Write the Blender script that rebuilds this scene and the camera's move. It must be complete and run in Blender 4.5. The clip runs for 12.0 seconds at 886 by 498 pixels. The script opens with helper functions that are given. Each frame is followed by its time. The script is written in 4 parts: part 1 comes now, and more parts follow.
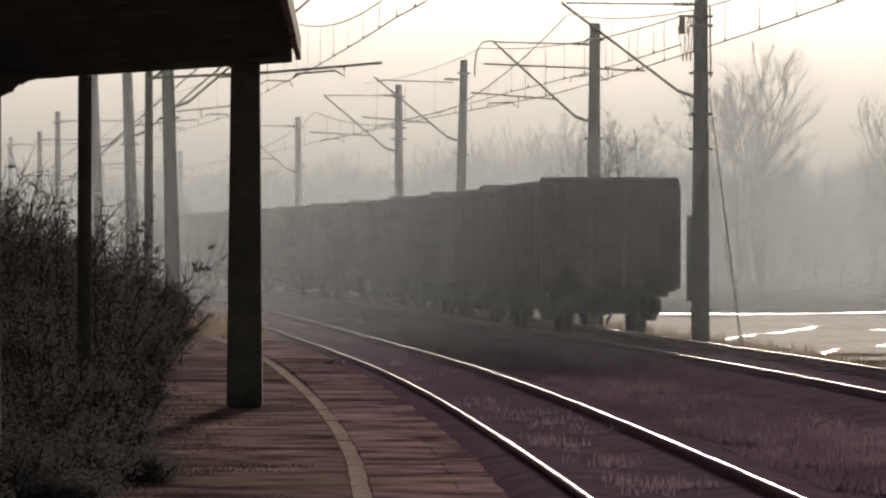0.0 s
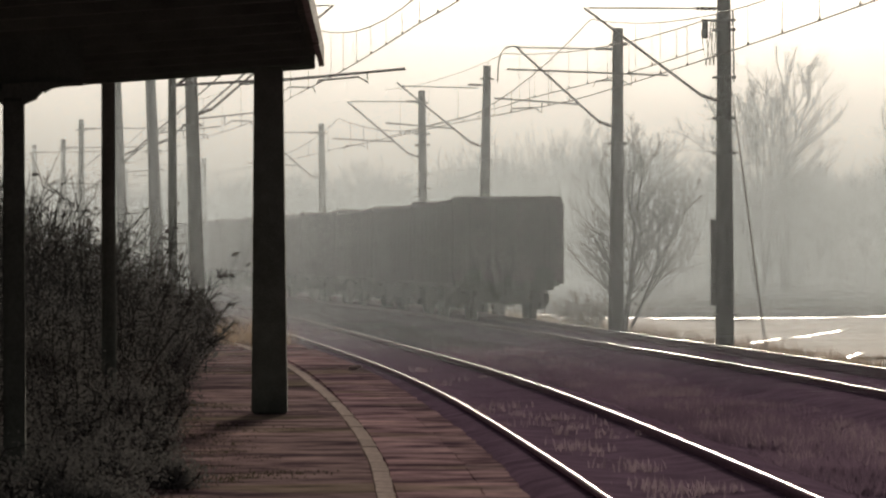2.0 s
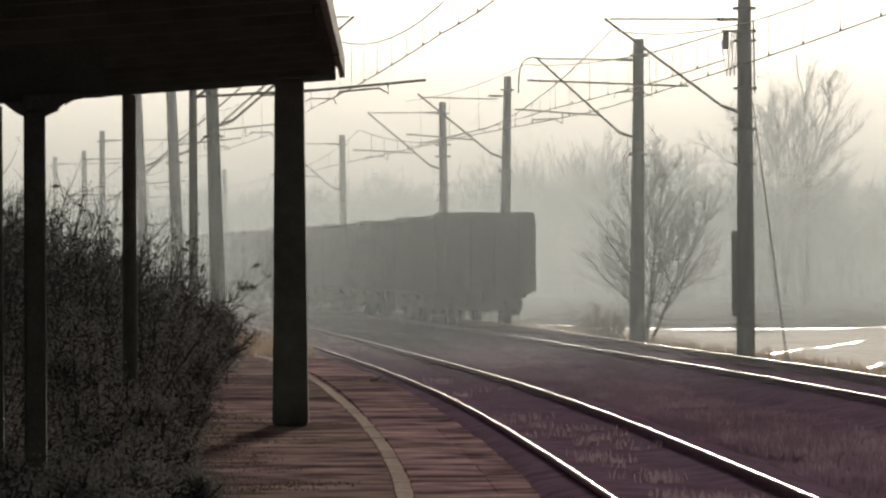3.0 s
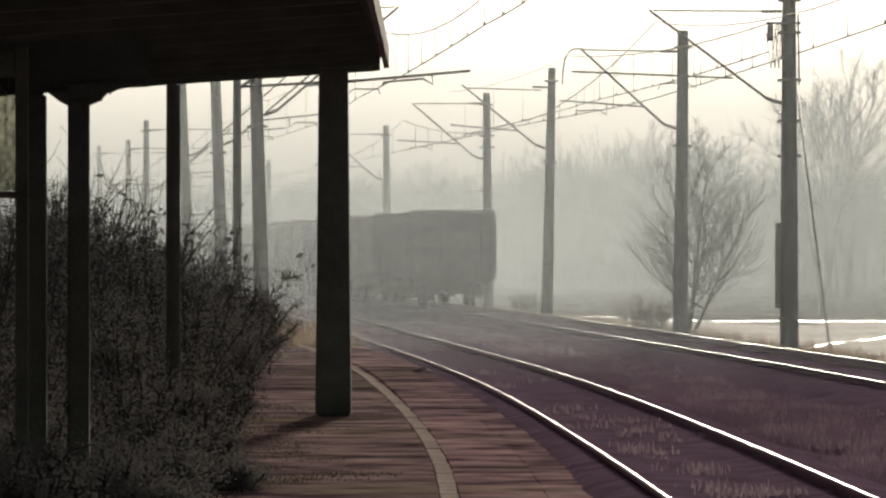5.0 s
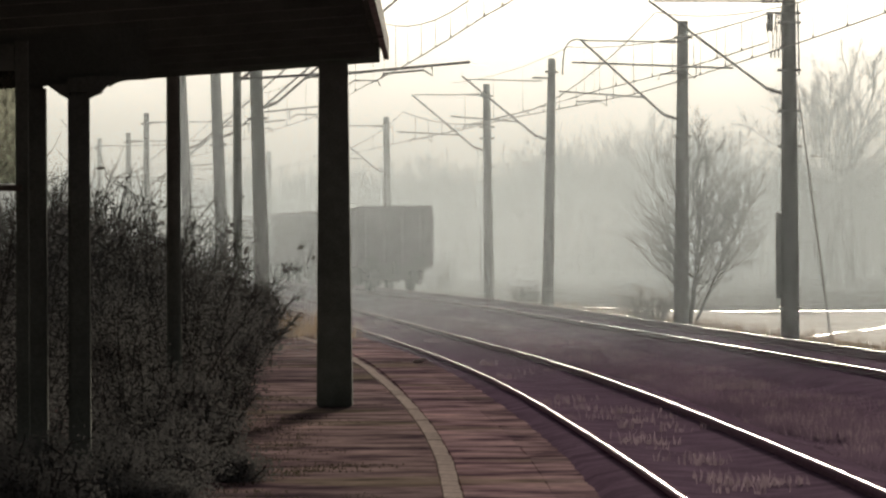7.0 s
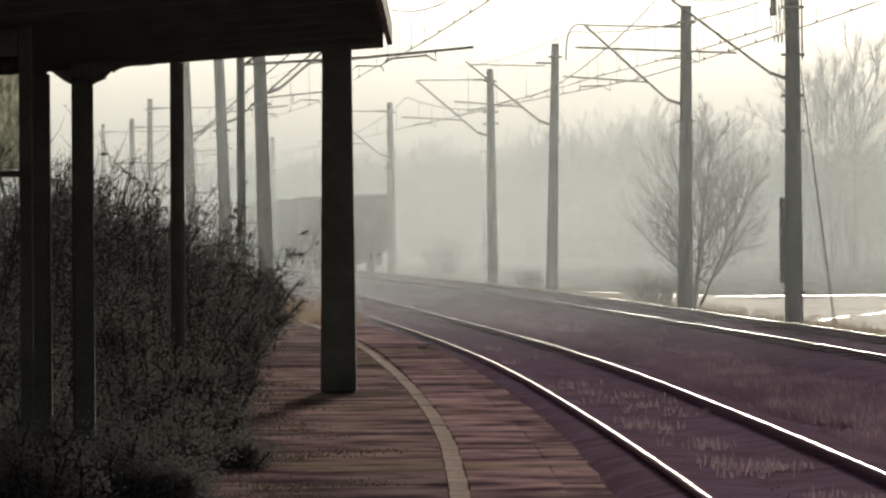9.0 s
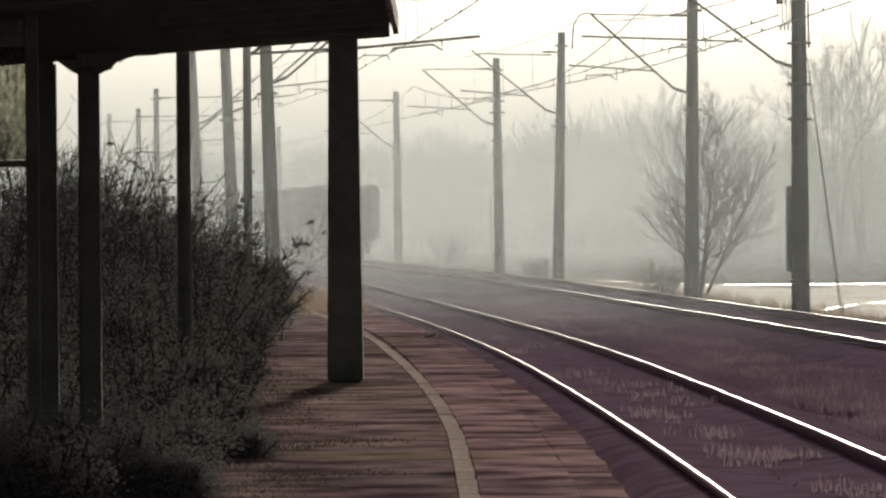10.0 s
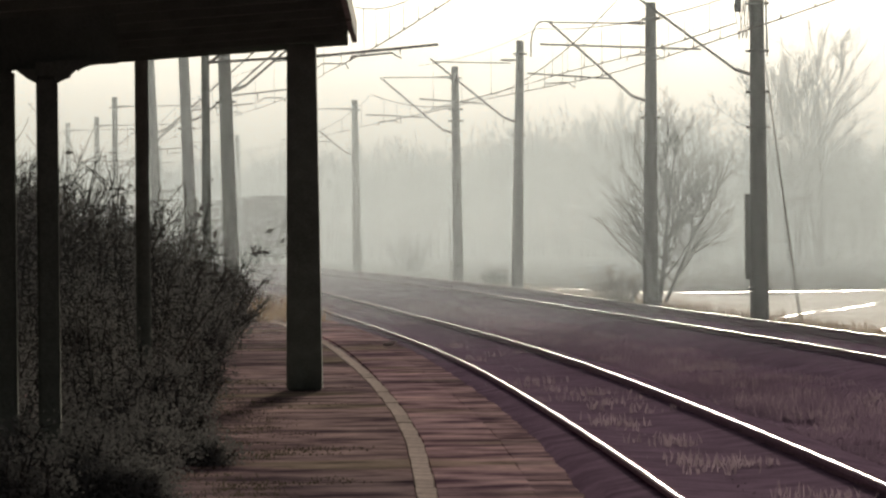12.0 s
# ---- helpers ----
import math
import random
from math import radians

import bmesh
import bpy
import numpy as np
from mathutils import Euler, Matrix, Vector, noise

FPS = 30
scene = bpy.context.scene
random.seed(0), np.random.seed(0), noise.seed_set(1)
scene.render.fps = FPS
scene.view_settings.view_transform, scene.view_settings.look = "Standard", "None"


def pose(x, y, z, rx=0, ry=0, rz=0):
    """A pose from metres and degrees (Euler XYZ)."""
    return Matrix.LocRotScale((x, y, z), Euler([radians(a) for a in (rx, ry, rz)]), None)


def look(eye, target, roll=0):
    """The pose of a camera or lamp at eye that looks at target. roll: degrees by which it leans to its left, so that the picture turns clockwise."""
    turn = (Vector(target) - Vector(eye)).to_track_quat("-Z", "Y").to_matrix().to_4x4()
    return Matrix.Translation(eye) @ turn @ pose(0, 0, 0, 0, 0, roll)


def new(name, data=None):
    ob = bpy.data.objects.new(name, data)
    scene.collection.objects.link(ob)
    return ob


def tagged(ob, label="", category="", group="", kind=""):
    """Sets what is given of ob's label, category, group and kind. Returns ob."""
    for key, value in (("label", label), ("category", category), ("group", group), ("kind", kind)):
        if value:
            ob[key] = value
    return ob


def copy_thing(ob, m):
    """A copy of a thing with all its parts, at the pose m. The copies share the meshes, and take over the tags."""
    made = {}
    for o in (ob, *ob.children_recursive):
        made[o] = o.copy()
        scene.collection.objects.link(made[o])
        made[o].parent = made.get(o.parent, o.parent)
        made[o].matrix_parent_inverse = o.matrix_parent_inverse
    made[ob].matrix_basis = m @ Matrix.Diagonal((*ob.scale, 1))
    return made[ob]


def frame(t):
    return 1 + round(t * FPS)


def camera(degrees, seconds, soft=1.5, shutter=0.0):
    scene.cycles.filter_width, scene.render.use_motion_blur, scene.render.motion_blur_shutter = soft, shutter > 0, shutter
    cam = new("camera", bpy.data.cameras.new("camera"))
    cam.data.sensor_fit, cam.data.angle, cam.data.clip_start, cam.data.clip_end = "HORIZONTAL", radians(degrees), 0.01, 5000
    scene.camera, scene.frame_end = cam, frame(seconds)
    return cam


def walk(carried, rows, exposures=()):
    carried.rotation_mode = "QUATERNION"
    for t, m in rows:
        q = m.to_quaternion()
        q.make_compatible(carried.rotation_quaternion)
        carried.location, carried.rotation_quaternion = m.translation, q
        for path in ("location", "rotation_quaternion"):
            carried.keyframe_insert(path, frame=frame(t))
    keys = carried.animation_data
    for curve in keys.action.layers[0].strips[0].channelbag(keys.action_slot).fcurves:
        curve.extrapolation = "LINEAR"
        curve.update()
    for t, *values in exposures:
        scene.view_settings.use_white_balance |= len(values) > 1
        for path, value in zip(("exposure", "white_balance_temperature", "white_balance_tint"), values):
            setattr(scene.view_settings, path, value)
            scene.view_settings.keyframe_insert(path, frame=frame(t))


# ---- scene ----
# Metres; y runs along the line from the camera, x to its right, rail level near the camera is z = 0.
cam = camera(9.436, 12.0, soft=2.4)
EYE = (0.0, 0.0, 1.70)
PATH = [  # seconds, yaw, pitch, roll: a hand-held long lens, turning on the spot
    (0.0, -0.6212, 0.0222, -0.121), (0.5, -0.5659, -0.0079, -0.068), (1.0, -0.6568, 0.0956, 0.102),
    (1.5, -0.5120, 0.1638, -0.039), (2.0, -0.3638, 0.0836, 0.190), (2.5, -0.2160, 0.1039, 0.145),
    (3.0, -0.1414, 0.2036, 0.258), (5.0, 0.3225, 0.1063, 0.012), (5.5, 0.3870, 0.1246, 0.022),
    (6.0, 0.3825, 0.0736, 0.147), (6.5, 0.4296, 0.0154, 0.193), (7.0, 0.3293, 0.0140, 0.247),
    (9.0, 0.3695, -0.1436, 0.352), (9.5, 0.2757, -0.1915, 0.284), (10.0, 0.4396, -0.2588, 0.447),
    (10.5, 0.3314, -0.1655, 0.552), (11.0, 0.1866, -0.1766, 0.445), (11.5, 0.0271, -0.3061, 0.551),
    (12.0, 0.0, -0.1749, 0.550)]
walk(cam, [(t, pose(*EYE, 90 + p, r, yw)) for t, yw, p, r in PATH],
     exposures=[(0.0, -0.27, 7200, 15), (3.0, -0.04, 7150, 10), (6.0, 0.05, 7100, 9), (12.0, 0.18, 7100, 8)])

# ---------------------------------------------------------------- light
SUN_AZ, SUN_EL = 3.5, 8.0     # degrees right of the y axis, above the horizon
world = bpy.data.worlds.new("world")
scene.world = world
world.use_nodes = True
wn = world.node_tree
sky = wn.nodes.new("ShaderNodeTexSky")
sky.sky_type = "NISHITA"
sky.sun_disc = False
sky.sun_elevation, sky.sun_rotation = radians(SUN_EL), radians(SUN_AZ)
sky.air_density, sky.dust_density, sky.ozone_density = 0.6, 6.3, 0.7
haze = wn.nodes.new("ShaderNodeHueSaturation")     # winter haze washes the sky's colour out
haze.inputs["Saturation"].default_value = 0.26
wn.links.new(sky.outputs[0], haze.inputs["Color"])
wn.links.new(haze.outputs[0], wn.nodes["Background"].inputs[0])
wn.nodes["Background"].inputs[1].default_value = 0.050
sun_data = bpy.data.lights.new("sun", "SUN")
sun_data.energy, sun_data.angle, sun_data.color = 4.5, radians(3), (1.0, 0.93, 0.83)
sun = new("sun", sun_data)
a, e = radians(SUN_AZ), radians(SUN_EL)
sun.matrix_world = look((0, 0, 40), (-math.sin(a) * math.cos(e) * 9, -math.cos(a) * math.cos(e) * 9, 40 - math.sin(e) * 9))


# ---------------------------------------------------------------- materials
def mat(name, base, other=None, rough=0.8, metal=0.0, scale=6.0, bump=0.3, fine=60.0, spread=0.0, trans=0.0, spec=0.5):
    """A surface of two colours mixed by coarse and fine noise, with relief; spread: by how much pieces differ."""
    m = bpy.data.materials.new(name)
    m.use_nodes = True
    nt = m.node_tree
    n, link = nt.nodes, nt.links.new
    bs = n["Principled BSDF"]
    other = other or tuple(c * 0.6 for c in base)
    co = n.new("ShaderNodeTexCoord")
    big, small = n.new("ShaderNodeTexNoise"), n.new("ShaderNodeTexNoise")
    big.inputs["Scale"].default_value, small.inputs["Scale"].default_value = scale, fine
    big.inputs["Detail"].default_value = 6
    small.inputs["Detail"].default_value = 4
    for t in (big, small):
        link(co.outputs["Object"], t.inputs["Vector"])
    add = n.new("ShaderNodeMath")
    add.operation = "MULTIPLY_ADD"
    link(small.outputs[0], add.inputs[0])
    add.inputs[1].default_value = 0.6
    link(big.outputs[0], add.inputs[2])
    ramp = n.new("ShaderNodeValToRGB")
    ramp.color_ramp.elements[0].position, ramp.color_ramp.elements[1].position = 0.55, 1.05
    ramp.color_ramp.elements[0].color, ramp.color_ramp.elements[1].color = (*base, 1), (*other, 1)
    link(add.outputs[0], ramp.inputs[0])
    out = ramp.outputs[0]
    if spread:
        info = n.new("ShaderNodeObjectInfo")
        rng = n.new("ShaderNodeMapRange")
        rng.inputs[3].default_value, rng.inputs[4].default_value = 1 - spread, 1 + spread
        link(info.outputs["Random"], rng.inputs[0])
        mul = n.new("ShaderNodeVectorMath")
        mul.operation = "SCALE"
        link(out, mul.inputs[0])
        link(rng.outputs[0], mul.inputs["Scale"])
        out = mul.outputs[0]
    link(out, bs.inputs["Base Color"])
    bs.inputs["Roughness"].default_value, bs.inputs["Metallic"].default_value = rough, metal
    bs.inputs["Specular IOR Level"].default_value = spec
    if bump:
        b = n.new("ShaderNodeBump")
        b.inputs["Strength"].default_value, b.inputs["Distance"].default_value = bump, 0.02
        link(add.outputs[0], b.inputs["Height"])
        link(b.outputs[0], bs.inputs["Normal"])
    if trans:
        tr, mix = n.new("ShaderNodeBsdfTranslucent"), n.new("ShaderNodeMixShader")
        link(out, tr.inputs[0])
        mix.inputs[0].default_value = trans
        link(bs.outputs[0], mix.inputs[1])
        link(tr.outputs[0], mix.inputs[2])
        link(mix.outputs[0], n["Material Output"].inputs[0])
    return m



def stained(name, base, dark, moss, spread):
    """Old concrete: blotches, streaks and moss that run on from piece to piece, pitted relief, and a tone for each piece."""
    m = bpy.data.materials.new(name)
    m.use_nodes = True
    n, link = m.node_tree.nodes, m.node_tree.links.new
    bs = n["Principled BSDF"]
    geo = n.new("ShaderNodeNewGeometry")
    tex = []
    for scale, detail in ((0.3, 4), (1.9, 9), (24, 4), (0.5, 3)):
        t = n.new("ShaderNodeTexNoise")
        t.inputs["Scale"].default_value, t.inputs["Detail"].default_value = scale, detail
        link(geo.outputs["Position"], t.inputs["Vector"])
        tex.append(t)

    def ramp(src, lo, hi, c0, c1):
        r = n.new("ShaderNodeValToRGB")
        r.color_ramp.elements[0].position, r.color_ramp.elements[1].position = lo, hi
        r.color_ramp.elements[0].color, r.color_ramp.elements[1].color = (*c0, 1), (*c1, 1)
        link(src, r.inputs[0])
        return r.outputs[0]

    def mix(fac, a, b, mode="MIX"):
        x = n.new("ShaderNodeMixRGB")
        x.blend_type = mode
        if isinstance(fac, float):
            x.inputs[0].default_value = fac
        else:
            link(fac, x.inputs[0])
        link(a, x.inputs[1])
        link(b, x.inputs[2])
        return x.outputs[0]
    col = ramp(tex[1].outputs[0], 0.36, 0.66, dark, base)
    col = mix(0.55, col, ramp(tex[0].outputs[0], 0.35, 0.65, (0.35, 0.34, 0.36), (1.35, 1.25, 1.15)), "MULTIPLY")
    col = mix(ramp(tex[3].outputs[0], 0.56, 0.66, (0, 0, 0), (0.45, 0.45, 0.45)), col, ramp(tex[1].outputs[0], 0.3, 0.7, tuple(c * 0.6 for c in moss), moss))
    col = mix(0.5, col, ramp(tex[2].outputs[0], 0.3, 0.7, (0.6, 0.6, 0.6), (1.2, 1.2, 1.2)), "MULTIPLY")
    info, rng, mul = n.new("ShaderNodeObjectInfo"), n.new("ShaderNodeMapRange"), n.new("ShaderNodeVectorMath")
    rng.inputs[3].default_value, rng.inputs[4].default_value = 1 - spread, 1 + spread
    link(info.outputs["Random"], rng.inputs[0])
    mul.operation = "SCALE"
    link(col, mul.inputs[0])
    link(rng.outputs[0], mul.inputs["Scale"])
    link(mul.outputs[0], bs.inputs["Base Color"])
    bs.inputs["Roughness"].default_value, bs.inputs["Specular IOR Level"].default_value = 0.95, 0.0
    b = n.new("ShaderNodeBump")
    b.inputs["Strength"].default_value, b.inputs["Distance"].default_value = 0.7, 0.02
    link(mix(0.5, tex[1].outputs[0], tex[2].outputs[0]), b.inputs["Height"])
    link(b.outputs[0], bs.inputs["Normal"])
    return m


def dirty_glass(name, clear, dirt):
    """Old glazing: tinted clear glass under a film of dried dirt with runs and blotches."""
    m = bpy.data.materials.new(name)
    m.use_nodes = True
    n, link = m.node_tree.nodes, m.node_tree.links.new
    bs = n["Principled BSDF"]
    bs.inputs["Base Color"].default_value, bs.inputs["Roughness"].default_value = (*dirt, 1), 0.6
    co, mp, t = n.new("ShaderNodeTexCoord"), n.new("ShaderNodeMapping"), n.new("ShaderNodeTexNoise")
    mp.inputs["Scale"].default_value = (9, 9, 4)
    t.inputs["Detail"].default_value = 6
    link(co.outputs["Object"], mp.inputs[0])
    link(mp.outputs[0], t.inputs["Vector"])
    r = n.new("ShaderNodeMapRange")
    r.inputs[1].default_value, r.inputs[2].default_value, r.inputs[3].default_value, r.inputs[4].default_value = 0.35, 0.68, 0.08, 0.6
    link(t.outputs[0], r.inputs[0])
    tr, mix = n.new("ShaderNodeBsdfTransparent"), n.new("ShaderNodeMixShader")
    tr.inputs[0].default_value = (*clear, 1)
    link(r.outputs[0], mix.inputs[0])
    link(tr.outputs[0], mix.inputs[1])
    link(bs.outputs[0], mix.inputs[2])
    link(mix.outputs[0], n["Material Output"].inputs[0])
    return m


M_GRASS = mat("dry_grass_blades", (0.175, 0.122, 0.17), (0.088, 0.062, 0.088), 0.95, scale=0.25, fine=5, bump=0, trans=0.5, spec=0.0)
M_MEADOW = mat("withered_meadow", (0.20, 0.17, 0.14), (0.10, 0.085, 0.07), 0.95, scale=0.12, fine=3, spec=0.0)
M_FROST = mat("frosted_ice", (0.40, 0.35, 0.315), (0.22, 0.185, 0.16), 0.9, scale=0.35, fine=2.5, bump=0.2, spec=0.05)
M_BALLAST = mat("ballast", (0.325, 0.22, 0.315), (0.175, 0.118, 0.172), 0.95, scale=2.5, fine=30, bump=0.3, spec=0.0)
M_STONE = mat("ballast_stone", (0.40, 0.30, 0.37), (0.22, 0.165, 0.205), 0.95, scale=3, fine=9, bump=0, spec=0.0)
M_SLEEPER = mat("old_timber", (0.108, 0.0846, 0.081), (0.054, 0.0432, 0.0414), 0.95, scale=5, spec=0.0)
M_RAIL = mat("worn_rail_steel", (0.46, 0.435, 0.39), (0.36, 0.34, 0.30), 0.42, 1.0, scale=3, bump=0.03)
M_RUST = mat("rusty_steel", (0.46, 0.34, 0.40), (0.30, 0.22, 0.26), 0.95, 0.0, scale=8, spec=0.0)
M_SLAB = stained("platform_concrete", (0.80, 0.555, 0.60), (0.17, 0.105, 0.148), (0.42, 0.38, 0.23), 0.09)
# inner slabs: mossy concrete, with canopy and bush shade darkened into its colours
M_MOSSY_SHADED = stained("mossy_shaded_concrete", (0.66, 0.49, 0.50), (0.15, 0.106, 0.135), (0.34, 0.32, 0.19), 0.08)
M_PAINT = mat("worn_line_paint", (0.95, 0.82, 0.75), (0.46, 0.35, 0.34), 0.95, scale=5, fine=30, spread=0.14, spec=0.0)
M_KERB = stained("edge_concrete", (0.72, 0.50, 0.54), (0.15, 0.10, 0.135), (0.34, 0.29, 0.25), 0.04)
M_MAST = mat("mast_concrete", (0.15, 0.14, 0.13), (0.10, 0.092, 0.085), 0.85, scale=2.0, spec=0.2)
M_STEEL = mat("galvanised_steel", (0.16, 0.15, 0.14), (0.09, 0.08, 0.075), 0.6, 0.5, scale=9)
M_WIRE = mat("weathered_copper_wire", (0.20, 0.19, 0.17), (0.13, 0.12, 0.10), 0.6, 0.4, bump=0)
M_INSUL = mat("brown_porcelain", (0.09, 0.05, 0.035), (0.06, 0.035, 0.03), 0.3, bump=0)
M_CANOPY = mat("dark_painted_boards", (0.19, 0.22, 0.19), (0.12, 0.138, 0.122), 0.85, scale=3, spec=0.1)
M_FASCIA = mat("weathered_fascia", (0.30, 0.28, 0.24), (0.14, 0.12, 0.10), 0.8, scale=5)
M_POST = mat("dark_green_post_paint", (0.25, 0.285, 0.25), (0.15, 0.17, 0.148), 0.8, scale=4, spec=0.1)
M_BARK = mat("bark", (0.09, 0.075, 0.06), (0.05, 0.042, 0.035), 0.95, scale=9, spec=0.1)
M_TWIG = mat("twig", (0.13, 0.13, 0.122), (0.095, 0.095, 0.09), 0.95, bump=0, spec=0.0)
M_LEAF = mat("dead_leaf", (0.225, 0.23, 0.22), (0.205, 0.20, 0.205), 0.9, bump=0, trans=0.2, spec=0.0)
M_WEED = mat("withered_weed", (0.101, 0.0897, 0.0585), (0.0702, 0.0546, 0.0468), 0.95, bump=0, trans=0.3, spec=0.0)
M_PALE = mat("pale_grass_blades", (0.25, 0.19, 0.225), (0.15, 0.112, 0.135), 0.95, bump=0, trans=0.5, spec=0.0)
M_REED = mat("dry_reed", (0.36, 0.28, 0.21), (0.22, 0.165, 0.12), 0.95, bump=0, trans=0.55, spec=0.1)
M_WAGON = mat("wagon_brown_paint", (0.0936, 0.0522, 0.0896), (0.0504, 0.0285, 0.0504), 0.85, 0.0, scale=1.2, fine=14, spread=0.15, spec=0.05)
M_RIB = mat("wagon_rib_paint", (0.121, 0.0808, 0.12), (0.066, 0.0446, 0.0676), 0.8, scale=2, spread=0.1, spec=0.05)
M_LOAD = mat("coal", (0.03, 0.03, 0.03), (0.015, 0.015, 0.015), 0.9, scale=5, bump=1.0)
M_IRON = mat("wheel_iron", (0.032, 0.027, 0.029), (0.02, 0.017, 0.018), 0.8, 0.0, spec=0.1)
M_LOCO = mat("locomotive_green", (0.06, 0.075, 0.06), (0.04, 0.05, 0.04), 0.6, scale=2)
M_PANE = dirty_glass("clouded_yellow_glazing", (0.60, 0.60, 0.53), (0.22, 0.22, 0.185))
M_GLASS = mat("dark_window_glass", (0.02, 0.022, 0.022), (0.02, 0.02, 0.02), 0.1, bump=0)
M_ICE = mat("ice_and_meltwater", (0.7, 0.68, 0.65), (0.6, 0.58, 0.55), 0.42, 0.0, scale=0.8, fine=6, bump=0.05, spec=0.5)
# pale bluish colour of the threads that imitate haze over distance
M_HAZE_THREAD = mat("mist", (0.84, 0.935, 0.98), (0.82, 0.915, 0.96), 1.0, bump=0, trans=0.5, spec=0.0)


# ---------------------------------------------------------------- mesh helpers
def finish(name, bm, material, smooth=False):
    me = bpy.data.meshes.new(name)
    bm.to_mesh(me)
    bm.free()
    me.materials.append(material)
    if smooth:
        for p in me.polygons:
            p.use_smooth = True
    return me


def part(name, bm, material, parent, label="", smooth=False):
    ob = new(name, bm if isinstance(bm, bpy.types.Mesh) else finish(name, bm, material, smooth))
    ob.parent = parent
    if label:
        tagged(ob, label)
    return ob


def thing(name, m, label, category, group="", kind=""):
    ob = new(name)
    ob.empty_display_size = 0.2
    ob.matrix_basis = m
    return tagged(ob, label, category, group, kind)


def single(name, bm, material, label, category, m=None, group="", kind="", smooth=False):
    ob = new(name, finish(name, bm, material, smooth))
    if m is not None:
        ob.matrix_basis = m
    return tagged(ob, label, category, group, kind)


def box(bm, x0, x1, y0, y1, z0, z1, bevel=0.0):
    vs = [bm.verts.new((x, y, z)) for x in (x0, x1) for y in (y0, y1) for z in (z0, z1)]
    fs = [bm.faces.new([vs[i] for i in q]) for q in
          ((0, 1, 3, 2), (4, 6, 7, 5), (0, 4, 5, 1), (2, 3, 7, 6), (0, 2, 6, 4), (1, 5, 7, 3))]
    if bevel:
        es = list({ed for f in fs for ed in f.edges})
        bmesh.ops.bevel(bm, geom=es, offset=bevel, segments=2, affect="EDGES", profile=0.6)
    return bm


def tube(bm, pts, radii, sides=6, cap=True):
    """A tube through the points, with a radius at each."""
    pts = [Vector(p) for p in pts]
    if not hasattr(radii, "__len__"):
        radii = [radii] * len(pts)
    rings = []
    for i, p in enumerate(pts):
        d = (pts[min(i + 1, len(pts) - 1)] - pts[max(i - 1, 0)]).normalized()
        u = d.cross(Vector((0, 0, 1)) if abs(d.z) < 0.9 else Vector((1, 0, 0))).normalized()
        v = d.cross(u)
        rings.append([bm.verts.new(p + radii[i] * (u * math.cos(k * math.tau / sides) + v * math.sin(k * math.tau / sides)))
                      for k in range(sides)])
    for r0, r1 in zip(rings, rings[1:]):
        for k in range(sides):
            bm.faces.new((r0[k], r0[(k + 1) % sides], r1[(k + 1) % sides], r1[k]))
    if cap and sides > 2:
        bm.faces.new(rings[0])
        bm.faces.new(rings[-1][::-1])
    return bm


def prism(bm, profile, y0, y1):
    """A closed profile of (x, z) drawn out along y."""
    a0 = [bm.verts.new((x, y0, z)) for x, z in profile]
    a1 = [bm.verts.new((x, y1, z)) for x, z in profile]
    n = len(profile)
    for i in range(n):
        bm.faces.new((a0[i], a0[(i + 1) % n], a1[(i + 1) % n], a1[i]))
    bm.faces.new(a0[::-1])
    bm.faces.new(a1)
    return bm


# ---------------------------------------------------------------- the line in plan
STATION = np.arange(-150.0, 900.0, 1.0)
_slope = np.interp(STATION, (-150, 20, 45, 60, 75, 90, 110, 145, 160, 175, 220, 300, 500, 900),
                   (0.03, -0.015, -0.031, -0.036, -0.05, -0.061, -0.067, -0.073, -0.09, -0.10, -0.103, -0.115, -0.16, -0.2))
_slope = np.convolve(np.pad(_slope, 6, mode="edge"), np.ones(13) / 13, "valid")
_off = np.concatenate(([0.0], np.cumsum((_slope[1:] + _slope[:-1]) / 2)))
_off += -1.44 - np.interp(100.0, STATION, _off)
GAUGE, SECOND = 1.435, 5.38     # rail to rail; first rail of one track to first rail of the other


def rise(y):
    """Rail level: level at the station, then a slight climb."""
    d = max(0.0, y - 100.0)
    return min(0.002 * d * d / (d + 20.0), 0.9)


def lane(y, d=0.0, z=0.0):
    """The place d to the right of the first rail, at the station y along the line."""
    x, s = float(np.interp(y, STATION, _off)), float(np.interp(y, STATION, _slope))
    n = math.hypot(1, s)
    return Vector((x + d / n, y - d * s / n, z + rise(y)))


def heading(y):
    return math.degrees(-math.atan(float(np.interp(y, STATION, _slope))))


def sweep(bm, profile, ys, closed=True):
    """Draw a profile of (offset, height) out along the line."""
    rows = [[bm.verts.new(lane(y, d, z)) for d, z in profile] for y in ys]
    n = len(profile)
    for r0, r1 in zip(rows, rows[1:]):
        for i in range(n if closed else n - 1):
            bm.faces.new((r0[i], r0[(i + 1) % n], r1[(i + 1) % n], r1[i]))
    if closed:
        bm.faces.new(rows[0][::-1])
        bm.faces.new(rows[-1])
    return bm


# ---------------------------------------------------------------- ground
def meadow(x, y):
    """Height of the meadow."""
    return -0.55 + 0.10 * noise.noise((x * 0.05, y * 0.05, 3)) + 0.05 * noise.noise((x * 0.21, y * 0.21, 8)) + rise(y) * 0.6


